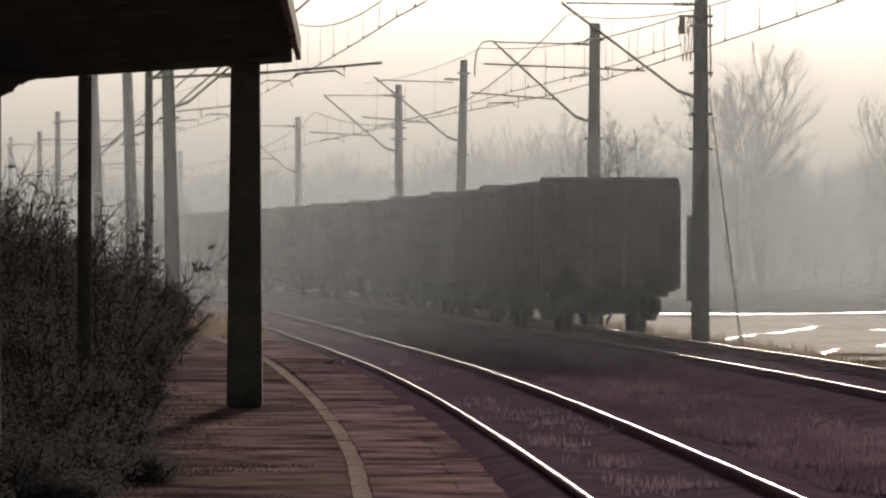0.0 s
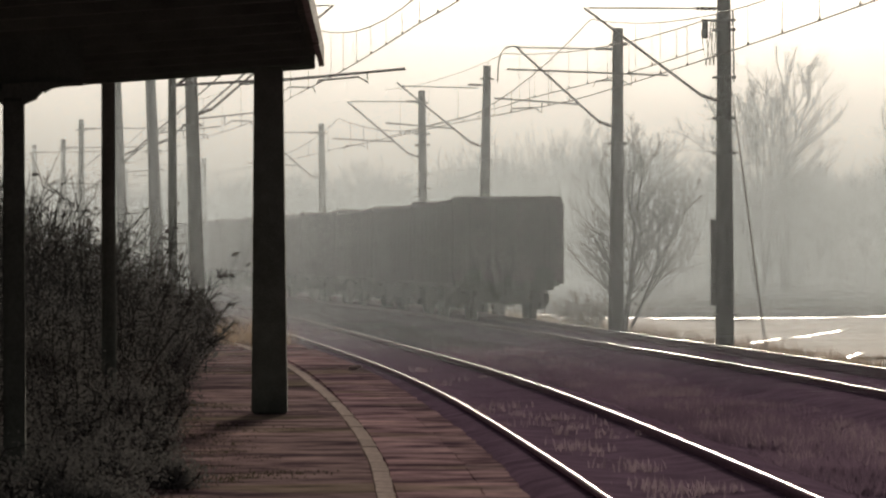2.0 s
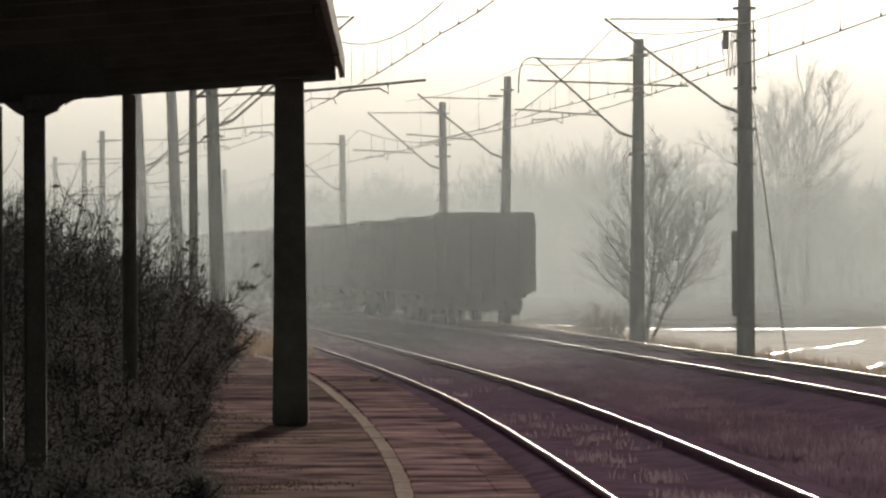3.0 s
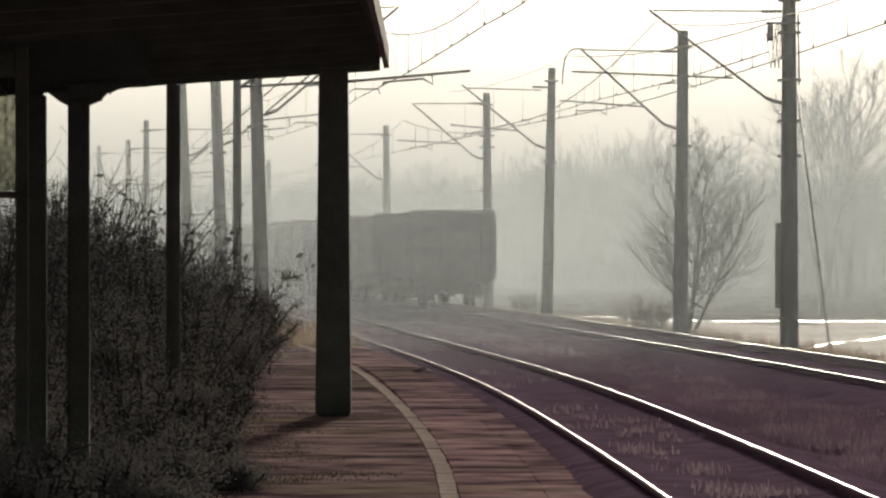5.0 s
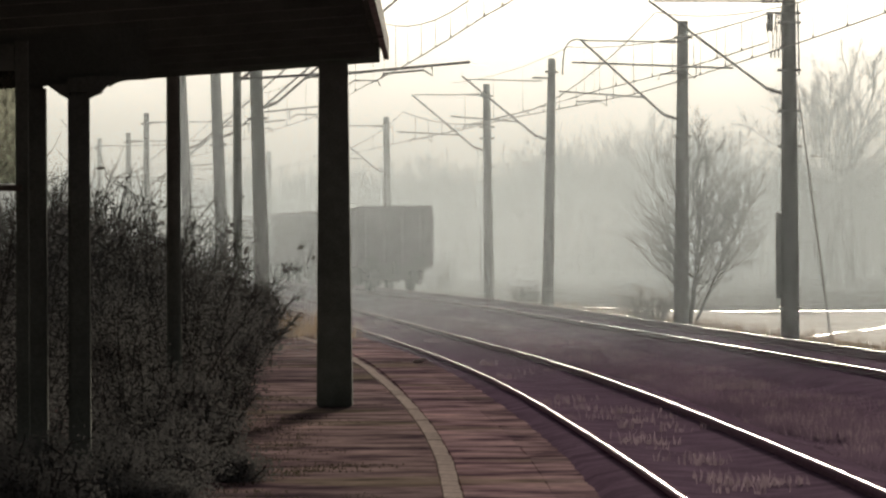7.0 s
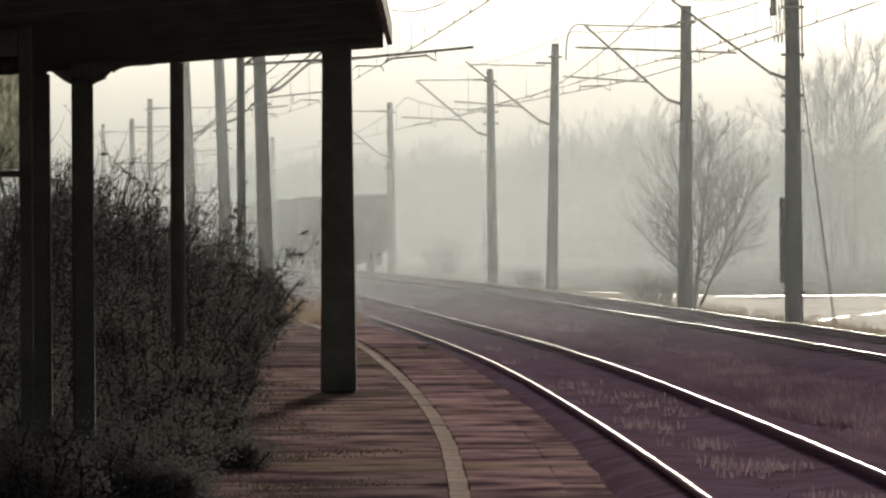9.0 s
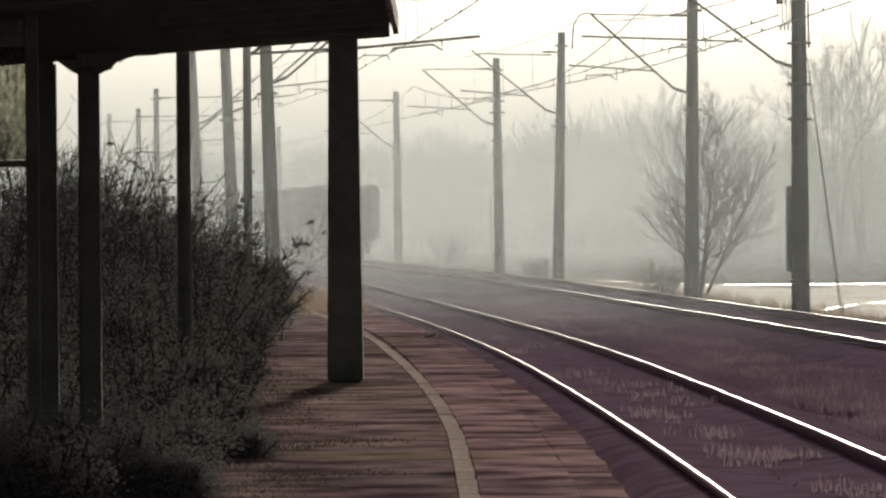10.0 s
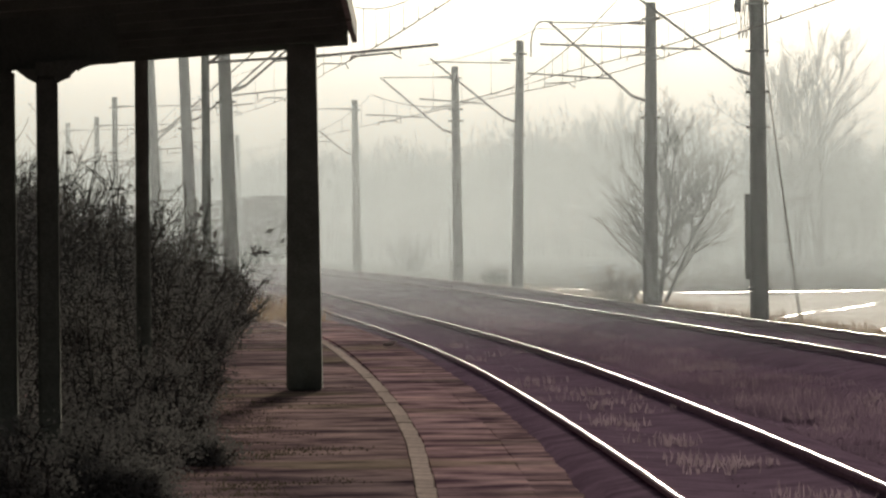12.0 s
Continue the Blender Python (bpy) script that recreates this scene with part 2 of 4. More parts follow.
def build_ground():
    xs = sorted(set([-3000, -1200, -500, -250] + list(np.arange(-120, 121, 4.0)) + [250, 500, 1200, 3000]))
    ys = sorted(set([-3000, -1000, -300, -100] + list(np.arange(-40, 460, 5.0)) + [520, 600, 800, 1200, 2000, 3000, 4500]))
    bm = bmesh.new()
    grid = []
    for y in ys:
        row = []
        for x in xs:
            row.append(bm.verts.new((x, y, meadow(x, y))))
        grid.append(row)
    for r0, r1 in zip(grid, grid[1:]):
        for i in range(len(xs) - 1):
            bm.faces.new((r0[i], r0[i + 1], r1[i + 1], r1[i]))
    single("ground", bm, M_MEADOW, "flat withered winter meadow beside the railway", "ground", kind="structure", smooth=True)

    # trackbed with sloping shoulders
    bm = bmesh.new()
    ys = [float(v) for v in np.arange(-60, 25, 5)] + [float(v) for v in np.arange(25, 150, 0.5)] + [float(v) for v in np.arange(150, 420, 3)]
    ds = [-1.6, -0.95, -0.6, -0.25, 0, 0.35, 0.72, 1.1, 1.44, 1.75, 2.1, 2.4, 2.8, 3.4, 4.0, 4.5, 4.9, 5.38, 5.8, 6.1, 6.5, 6.82, 7.2, 7.6, 8.2, 8.8, 9.6]
    base = [-0.75, -0.42, -0.30, -0.10, -0.055, -0.08, -0.10, -0.08, -0.05, -0.06, -0.14, -0.25, -0.3, -0.29, -0.25, -0.18, -0.09, -0.055, -0.055, -0.06, -0.06, -0.055, -0.055, -0.1, -0.3, -0.5, -0.75]
    rows = []
    for y in ys:
        rows.append([bm.verts.new(lane(y, d, z + 0.010 * noise.noise((d * 2.6, y * 0.5, 1)) + 0.008 * noise.noise((d * 7.0, y * 3.0, 4)))) for d, z in zip(ds, base)])
    for r0, r1 in zip(rows, rows[1:]):
        for i in range(len(ds) - 1):
            bm.faces.new((r0[i], r0[i + 1], r1[i + 1], r1[i]))
    single("trackbed", bm, M_BALLAST, "dark stone ballast bed under both tracks", "trackbed", kind="structure", smooth=True)


def build_stones():
    """Loose ballast stones, as one mass."""
    rnd = random.Random(12)
    verts, faces = [], []
    tri = ((0, 2, 4), (2, 1, 4), (1, 3, 4), (3, 0, 4), (2, 0, 5), (1, 2, 5), (3, 1, 5), (0, 3, 5))
    for i in range(15000):
        y = 28 + 62 * rnd.random() ** 1.5
        d = rnd.uniform(-0.75, 3.4)
        if abs(d) < 0.09 or abs(d - GAUGE) < 0.09:
            continue
        z = -0.09 if 0 < d < 1.8 else -0.06 - 0.4 * min(0.6, -d) if d < 0 else -0.09 - 0.19 * min(1, (d - 1.8) / 0.8)
        c = lane(y, d, z + rnd.uniform(-0.03, -0.006))
        r = rnd.uniform(0.006, 0.014)
        b = len(verts)
        for v in ((1, 0, 0), (-1, 0, 0), (0, 1, 0), (0, -1, 0), (0, 0, 1), (0, 0, -1)):
            verts.append(c + Vector(v) * r * rnd.uniform(0.6, 1.2) + Vector((rnd.gauss(0, 0.2), rnd.gauss(0, 0.2), rnd.gauss(0, 0.15))) * r)
        faces += [tuple(b + k for k in f) for f in tri]
    me = bpy.data.meshes.new("ballast_stones")
    me.from_pydata(verts, [], faces)
    me.materials.append(M_STONE)
    tagged(new("ballast_stones", me), "loose dark ballast stones between the rails", "ballast", kind="stuff")


RAIL = [(-0.036, 0.0), (0.036, 0.0), (0.036, -0.035), (0.009, -0.05), (0.009, -0.13), (0.07, -0.15), (0.07, -0.165),
        (-0.07, -0.165), (-0.07, -0.15), (-0.009, -0.13), (-0.009, -0.05), (-0.036, -0.035)]


def build_track(first, cant, z0, name, label, y_sleepers, ease=0.0):
    track = thing(name, pose(0, 0, 0), label, "railway track", kind="structure")
    ys = [float(v) for v in np.arange(-60, 20, 4)] + [float(v) for v in np.arange(20, 420, 1.0)]
    for d, z in ((ease, 0.0), (GAUGE, cant)):
        bm = sweep(bmesh.new(), [(first + d + px, z0 + z + pz) for px, pz in RAIL], ys)
        rail = part("rail", bm, M_RUST, track, "rusty steel rail with a polished head")
        off = first + d
        w = 0.0062 if first == 0 else 0.006
        bm = sweep(bmesh.new(), [(off - w, z0 + z - 0.004), (off + w, z0 + z - 0.004), (off + w - 0.002, z0 + z + 0.003), (off - w + 0.002, z0 + z + 0.003)], ys)
        part("running_band", bm, M_RAIL, rail, "polished running surface")
    bm = box(bmesh.new(), -1.1, 1.1, -0.12, 0.12, -0.20, 0.0, 0.012)
    me = finish("sleeper", bm, M_SLEEPER)
    y = y_sleepers[0]
    while y < y_sleepers[1]:
        ob = part("sleeper", me, None, track)
        p = lane(y, first + GAUGE / 2, z0 + cant / 2 - 0.185)
        ob.matrix_basis = pose(*p, 0, -math.degrees(math.atan(cant / GAUGE)), heading(y) + random.uniform(-0.4, 0.4))
        y += 0.62
    return track


# ---------------------------------------------------------------- masts and overhead line
def tip_mast(x, y):
    return x * y / 9500.0


def build_mast(x, y, h, lean, r0, r1, side, cat, group, z=-0.45, arms=True, extras="", drop=0.0, reach=2.46):
    """A tapered concrete mast; side -1: its bracket reaches to the left, +1 to the right."""
    mast = thing("catenary_mast", pose(x, y, z + rise(y), 0, lean, 0), cat, "catenary mast", group)
    bm = bmesh.new()
    tube(bm, [(0, 0, -0.6), (0, 0, 0), (0, 0, h * 0.5), (0, 0, h)], [r0, r0, (r0 + r1) / 2, r1], 12)
    part("shaft", bm, M_MAST, mast, "tapered grey concrete shaft", smooth=True)
    for zz in (h * 0.63, h - 0.42):
        bm = bmesh.new()
        box(bm, -r1 - 0.10, r1 + 0.10, -r1 - 0.05, r1 + 0.05, zz - 0.03, zz + 0.03, 0.008)
        part("clamp", bm, M_STEEL, mast, "steel pole clamp")
    if arms:
        lo, hi = h - (2.30 if side < 0 else 2.80) - drop, h - 0.42 - drop
        s = side
        bm = tube(bmesh.new(), [(s * 0.45, 0, lo + 0.08), (s * (reach + 0.10), 0, hi + 0.08)], 0.032, 6)
        strut = part("bracket_strut", bm, M_STEEL, mast, "diagonal tubular bracket strut")
        sink = 0.1 if "low" in extras else 0.0
        bm = tube(bmesh.new(), [(s * 0.3, 0, hi + 0.05 - sink), (s * (reach - sink), 0, hi + 0.07 - sink)], 0.022, 6)
        part("top_tie", bm, M_STEEL, mast, "thin horizontal bracket tie")
        for p0, p1 in (((s * 0.12, 0, lo - 0.02), (s * 0.5, 0, lo + 0.11)), ((s * 0.12, 0, hi + 0.048), (s * 0.62, 0, hi + 0.053))):
            bm = bmesh.new()
            a0, b0 = Vector(p0), Vector(p1)
            pts = [a0.lerp(b0, k / 12) for k in range(13)]
            tube(bm, pts, [0.02] + [0.05 if k % 2 else 0.025 for k in range(11)] + [0.02], 8)
            part("insulator", bm, M_INSUL, mast, "ribbed brown insulator")
        t, ln = (0.29, 3.4) if "box" in extras else (0.24, 2.15)
        z1 = lo + 0.08 + t * (hi - lo) - (0.10 if "box" in extras else 0.0)
        hook = 0.78 if "box" in extras else 0.95
        xa = s * (0.45 + t * (reach - 0.35))
        bm = tube(bmesh.new(), [(xa, 0, z1), (xa + s * ln, 0, z1 + 0.14)], 0.024, 6)
        arm = part("registration_tube", bm, M_STEEL, mast, "horizontal registration tube")
        bm = tube(bmesh.new(), [(xa + s * hook, 0, z1 + 0.03), (xa + s * hook, 0, z1 - 0.22), (xa + s * (hook + 0.2), 0, z1 - 0.09),
                                (xa + s * (hook + 0.75), 0, z1 - 0.12), (xa + s * (hook + 0.8), 0, z1 - 0.24)], 0.018, 5)
        part("steady_arm", bm, M_STEEL, mast, "bent steady arm")
        if "loop" in extras:
            pts = [(s * (reach + 0.56 * (1 - (1 - k / 11) ** 2.4)), 0.02, hi + 0.08 + 0.12 * math.sin(k * 0.17) - 1.0 * (k / 11) ** 2.2) for k in range(12)]
            part("jumper_loop", tube(bmesh.new(), pts, 0.021, 5), M_WIRE, mast, "arched jumper cable")
    if "pipe" in extras:
        part("cable_pipe", tube(bmesh.new(), [(-r0 - 0.10, 0, -0.3), (-r0 - 0.09, 0, 1.6), (-r0 - 0.08, 0, 2.9)], 0.016, 6), M_STEEL, mast, "thin upright cable pipe")
        for zz in (0.95, 4.4, 5.9, 6.3):
            part("clamp", box(bmesh.new(), -r0 - 0.07, r0 + 0.07, -0.15, 0.15, zz - 0.03, zz + 0.03, 0.006), M_STEEL, mast, "steel pole clamp")
    if "box" in extras:
        part("cable_box", box(bmesh.new(), -r0 - 0.09, -r0 + 0.02, -0.14, 0.14, 1.1, 2.9, 0.02), M_STEEL, mast, "narrow grey drive box")
        for k in range(2):
            part("guy_wire", tube(bmesh.new(), [(r1 + 0.03, 0, h - 2.4), (0.93 - 0.04 * k, 0, -0.2)], 0.011, 5), M_WIRE, mast, "slack stay wire")
        part("disconnector", box(bmesh.new(), -r1 - 0.32, -r1 - 0.19, -0.07, 0.07, h - 1.28, h - 0.92, 0.03), M_STEEL, mast, "hanging switch unit")
        part("switch_arm", box(bmesh.new(), -r1 - 0.34, -r1 + 0.04, -0.03, 0.03, h - 0.92, h - 0.87, 0.008), M_STEEL, mast, "short switch arm")
        for zz in (0.9, 4.3, 5.9, h - 0.9, h - 1.1):
            part("clamp", box(bmesh.new(), -r0 - 0.04, r0 + 0.05, -0.16, 0.16, zz - 0.025, zz + 0.025, 0.006), M_STEEL, mast, "steel pole clamp")
        part("conduit", tube(bmesh.new(), [(r1 + 0.05, 0, h - 0.7), (r1 + 0.07, 0, h - 2.2)], 0.022, 6), M_STEEL, mast, "cable conduit")
        for k in range(3):
            part("jumper", tube(bmesh.new(), [(-r1 - 0.34 + 0.1 * k, 0, h - 1.1), (-r1 - 0.24 + 0.08 * k, 0, h - 1.85), (-r1 - 0.12 + 0.05 * k, 0, h - 0.9)], 0.018, 5), M_WIRE, mast, "looped jumper cable")
    return mast


def build_masts():
    lab = "tapered concrete catenary mast with bracket arm beside the track"
    rows = [  # offset from the axis in the picture's plane, distance, height, lean, foot and head radius
        (559, 113, 8.0, 0.0, 0.20, 0.14, "box", 0.28, 2.85), (366, 135, 7.85, 0.6, 0.20, 0.13, "loop", 0.16, 2.46), (130, 170, 8.1, 1.2, 0.19, 0.12, "low", 0.25, 2.75),
        (27, 187, 7.8, -0.5, 0.19, 0.12, "pipe", 0.0, 2.5), (-152, 228, 7.6, -0.4, 0.19, 0.12, "", 0.0, 2.5), (-361, 297, 7.3, -0.4, 0.19, 0.12, "", 0.0, 2.5),
        (-499, 330, 7.2, -0.3, 0.19, 0.12, "", 0.0, 2.5)]
    for k, y, h, lean, r0, r1, ex, drop, reach in rows:
        build_mast(tip_mast(k, y), y, h, lean, r0, r1, -1, lab, "masts of the far track", extras=ex, drop=drop, reach=reach)
    rows = [(-372, 126, 8.3, -1.5, 0.19, 0.13), (-441, 156, 8.2, -2.0, 0.20, 0.14), (-501, 175, 8.2, -2.0, 0.19, 0.13),
            (-579, 215, 7.5, 0.0, 0.17, 0.10), (-611, 234, 7.1, 0.0, 0.17, 0.10), (-662, 262, 7.4, 0.0, 0.17, 0.10)]
    for k, y, h, lean, r0, r1 in rows:
        build_mast(tip_mast(k, y), y, h, lean, r0, r1, 1, lab, "masts of the near track", reach=3.3)


def build_wires(d, name, label, spans, contact, flat=0.00105):
    """Contact wire, sagging carrier wire and droppers of one track; spans: start, end, carrier height at each; contact: (station, height)."""
    line = thing(name, pose(0, 0, 0), label, "overhead wire", "overhead lines")
    cy, cz = [c[0] for c in contact], [c[1] for c in contact]
    for k, (y0, y1, z0, z1) in enumerate(spans):
        n = max(6, round((y1 - y0) / 4.5))
        zig = 0.12 if k % 2 else -0.12
        top, low = [], []
        for i in range(n + 1):
            f = i / n
            y = y0 + (y1 - y0) * f
            dd = d + zig * (1 - 2 * f)
            zc = float(np.interp(y, cy, cz))
            low.append(lane(y, dd, zc))
            top.append(lane(y, dd, max(zc + 0.1, z0 + (z1 - z0) * f - flat * (y1 - y0) ** 2 * f * (1 - f))))
        r = 0.0125 if y0 < 120 else 0.009
        part("contact_wire", tube(bmesh.new(), low, r, 5), M_WIRE, line)
        part("carrier_wire", tube(bmesh.new(), top, r, 5), M_WIRE, line)
        for i in range(1, n, 1 if y0 < 120 else 2):
            part("dropper", tube(bmesh.new(), [low[i], top[i]], 0.0058, 4), M_WIRE, line)
            part("clip", box(bmesh.new(), low[i].x - 0.016, low[i].x + 0.016, low[i].y - 0.02, low[i].y + 0.02, low[i].z - 0.01, low[i].z + 0.05), M_STEEL, line)
    return line


# ---------------------------------------------------------------- platform
EDGE = -0.86      # platform edge, from the first rail
DECK = 0.35


def back(y):
    """How far the platform draws back from the track towards its far end."""
    return float(np.interp(y, (22, 27, 31, 35, 41, 47, 54, 62, 68, 75, 82, 92, 104, 125), (0.06, 0.04, 0.01, -0.02, -0.02, 0.01, 0.04, 0.10, 0.17, 0.29, 0.40, 0.75, 1.3, 2.4)))


def build_platform():
    plat = thing("platform", pose(0, 0, 0), "low station platform of worn concrete slabs curving with the track", "platform", kind="structure")
    ys = [float(v) for v in np.arange(-40, 119, 2)]
    bm = bmesh.new()
    rows = []
    for y in ys:
        rows.append([bm.verts.new(lane(y, d - back(y), z)) for d, z in ((-9.0, -0.7), (EDGE - 0.06, -0.7), (EDGE - 0.06, DECK - 0.016), (-9.0, DECK - 0.016))])
    for r0, r1 in zip(rows, rows[1:]):
        for i in range(4):
            bm.faces.new((r0[i], r0[(i + 1) % 4], r1[(i + 1) % 4], r1[i]))
    bm.faces.new(rows[0][::-1])
    bm.faces.new(rows[-1])
    part("core", bm, M_KERB, plat, "rough concrete platform core")

    def slab_mesh(w, l, h, seed, material, name, wear=0.0):
        """A slab whose long edges are chipped in and out by wear."""
        rnd = random.Random(seed)
        bm = bmesh.new()
        n = 7 if wear else 1
        rows = []
        for k in range(n + 1):
            y = -l / 2 + 0.002 + (l - 0.004) * k / n
            a, b = rnd.uniform(-wear, wear) * 0.5, rnd.uniform(-1.8 * wear, 0.6 * wear) * (0 < k < n)
            z = rnd.uniform(-0.0015, 0.0)
            rows.append([bm.verts.new(v) for v in ((-w / 2 + a, y, -h), (-w / 2 + a, y, z), (w / 2 + b - 0.006, y, z), (w / 2 + b, y, z - 0.012 - wear), (w / 2 + b, y, -h))])
        for r0, r1 in zip(rows, rows[1:]):
            for i in range(4):
                bm.faces.new((r0[i], r0[i + 1], r1[i + 1], r1[i]))
        bm.faces.new(rows[0][::-1])
        bm.faces.new(rows[-1])
        bmesh.ops.recalc_face_normals(bm, faces=list(bm.faces))
        return finish(name, bm, material)
    # name, piece length, width, material, middle from the edge, wear, height over the deck
    kinds = [("kerb_slab", 1.5, 0.25, M_KERB, -0.12, 0.012, 0.0), ("paving_slab", 2.25, 0.506, M_SLAB, -0.490, 0.005, 0.0),
             ("line_slab", 1.5, 0.112, M_PAINT, -0.80, 0.009, 0.004), ("paving_slab", 1.5, 1.6, M_MOSSY_SHADED, -1.657, 0.0, 0.0), ("paving_slab", 1.5, 2.6, M_MOSSY_SHADED, -3.758, 0.0, 0.0)]
    for q, (nm, pitch, w, material, d, wear, lift) in enumerate(kinds):
        meshes = [slab_mesh(w, pitch, 0.13, 7 * i + 31 * q, material, nm, wear) for i in range(5)]
        y, i = 22.5, 0
        while y < 117:
            ob = part(nm, meshes[(i * 3 + i // 7) % 5], None, plat)
            p = lane(y, EDGE + d - back(y) - float(np.interp(y, (48, 56, 66, 80), (0, 0.04, 0.07, 0.10))) * (d < -0.7), DECK + lift - (random.uniform(0.0, 0.0012) if random.random() < 0.85 else 0.005))
            ob.matrix_basis = pose(*p, random.uniform(-0.02, 0.02), random.uniform(-0.04, 0.04), heading(y) + math.degrees(math.atan((back(y + 1) - back(y - 1)) / 2)))
            y, i = y + pitch, i + 1


# ---------------------------------------------------------------- canopy
def build_canopy():
    can = thing("platform_canopy", pose(0, 0, 0), "dark timber platform canopy on posts, seen from beneath", "canopy")
    far, near, shift = 47.3, 20.0, 0.21
    x1, x0, fall = -0.79, -6.4, 0.066

    def plank(y0, y1, xa, xb, lift0, lift1):
        """A sloping board between two stations; its right end follows the eaves."""
        bm = bmesh.new()
        vs = []
        for y in (y0, y1):
            e = shift * (far - y) / (far - near)
            for x in (xa, xb):
                xx = x + (e if x == xb else 0)
                for lift in (lift0, lift1):
                    vs.append(bm.verts.new((xx, y, 3.36 + (x - x1) * fall + lift)))
        for q in ((0, 1, 3, 2), (4, 6, 7, 5), (0, 4, 5, 1), (2, 3, 7, 6), (0, 2, 6, 4), (1, 5, 7, 3)):
            bm.faces.new([vs[i] for i in q])
        bmesh.ops.recalc_face_normals(bm, faces=list(bm.faces))
        return bm
    part("roof_deck", plank(near, far - 0.05, x0, x1, 0.14, 0.2), M_CANOPY, can, "dark boarded roof underside")
    part("end_board", plank(far - 0.046, far, x0, x1 - 0.03, 0.0, 0.19), M_CANOPY, can)
    y, k = near, 0
    while y < far - 0.06:
        part("ceiling_board", plank(y, min(y + 0.145, far - 0.055), x0, x1 - 0.004, 0.118 + 0.004 * (k % 3), 0.137), M_CANOPY, can)
        y, k = y + 0.15, k + 1
    for i in range(14):
        y = far - 1.5 - i * 1.6
        part("joist", plank(y - 0.05, y + 0.05, x0, x1 - 0.06, 0.0, 0.115), M_CANOPY, can)
    cut = [far, 44.8, 42.1, 38.4, 33.0, near]
    for k, (y1, y0) in enumerate(zip(cut, cut[1:])):
        bm = plank(y0 + 0.012, y1, x1 + 0.004, x1 + 0.05, 0.02 - 0.012 * (k % 2), 0.20)
        for v in bm.verts:
            v.co.x += shift * (far - v.co.y) / (far - near) if v.co.x < x1 + 0.03 else 0
        part("fascia_board", bm, M_FASCIA, can, "weathered pale eaves board")

    def post(x, y, w0, w1, top, bracket):
        bm = bmesh.new()
        r0, r1 = w0 / 2, w1 / 2
        a0 = [bm.verts.new((sx * r0, sy * r0, 0)) for sx, sy in ((-1, -1), (1, -1), (1, 1), (-1, 1))]
        a1 = [bm.verts.new((sx * r1, sy * r1, top - DECK)) for sx, sy in ((-1, -1), (1, -1), (1, 1), (-1, 1))]
        for i in range(4):
            bm.faces.new((a0[i], a0[(i + 1) % 4], a1[(i + 1) % 4], a1[i]))
        bm.faces.new(a0[::-1])
        bm.faces.new(a1)
        bmesh.ops.bevel(bm, geom=list(bm.edges), offset=0.015, segments=2, affect="EDGES")
        p = part("post", bm, M_POST, can, "dark painted tapered post")
        p.matrix_basis = pose(x, y, DECK)
        if bracket:
            part("head", box(bmesh.new(), -r1, r1, -r1, r1, 0.0, 0.08), M_POST, p).matrix_basis = pose(0, 0, top - DECK + 0.002)
            prof = [(-r1 - 0.115, 0.045), (-r1 + 0.01, 0.045), (-r1 + 0.01, -0.035), (-r1 - 0.005, -0.03), (-r1 - 0.04, -0.012)]
            part("bracket", prism(bmesh.new(), prof, -0.06, 0.06), M_POST, p, "small slanting bracket").matrix_basis = pose(0, 0, top - DECK)
            prof = [(r1 - 0.01, 0.09), (r1 + 0.30, 0.09), (r1 + 0.15, 0.055), (r1 + 0.12, 0.04), (r1 + 0.113, 0.03), (r1 + 0.105, 0.042),
                    (r1 + 0.075, 0.015), (r1 + 0.066, -0.004), (r1 + 0.05, -0.008), (r1 + 0.03, -0.016), (r1 - 0.01, -0.035)]
            part("corbel", prism(bmesh.new(), prof[::-1], -0.05, 0.05), M_POST, p, "stepped ragged corbel").matrix_basis = pose(0, 0, top - DECK)
    post(-1.21, 46.5, 0.31, 0.25, 3.34, False)
    post(-2.132, 29.0, 0.12, 0.112, 2.56, True)
    post(-2.37, 29.06, 0.125, 0.112, 2.6, False)
    bm = box(bmesh.new(), -4.2, -1.75, 28.98, 29.03, 2.60, 2.88)
    for v in bm.verts:
        v.co.z += (v.co.x + 1.75) * 0.05 + 0.03
        if v.co.x > -1.8 and v.co.y > 29.0:
            v.co.x -= 0.05
    part("beam", bm, M_CANOPY, can, "dark timber beam over the rear posts")
    return can


def build_shelter():
    """A notice board fixed beside the rear posts, on legs."""
    nb = thing("notice_board", pose(-2.925, 28.6, DECK - 0.02), "pale weathered notice board in a dark frame on legs", "notice board")
    part("panel", box(bmesh.new(), -0.7, 0.488, -0.003, 0.003, 1.735, 2.335), M_PANE, nb, "yellowed clouded glazing")
    for x in (-0.735, 0.52):
        part("frame_post", box(bmesh.new(), x - 0.034, x + 0.034, -0.03, 0.03, 0.0, 2.5, 0.005), M_POST, nb)
    part("top_frame", box(bmesh.new(), -0.71, 0.482, -0.03, 0.03, 2.339, 2.48, 0.005), M_POST, nb)
    part("sill", box(bmesh.new(), -0.71, 0.522, -0.05, 0.03, 1.695, 1.731, 0.006), M_FASCIA, nb, "pale wooden sill")


# ---------------------------------------------------------------- trees and bushes
def branch_points(rnd, p, d, length, n, wander, up):
    pts = [p.copy()]
    for _ in range(n):
        d = (d + Vector((rnd.uniform(-1, 1), rnd.uniform(-1, 1), rnd.uniform(-1, 1) + up)) * wander).normalized()
        p = p + d * (length / n)
        pts.append(p.copy())
    return pts, d


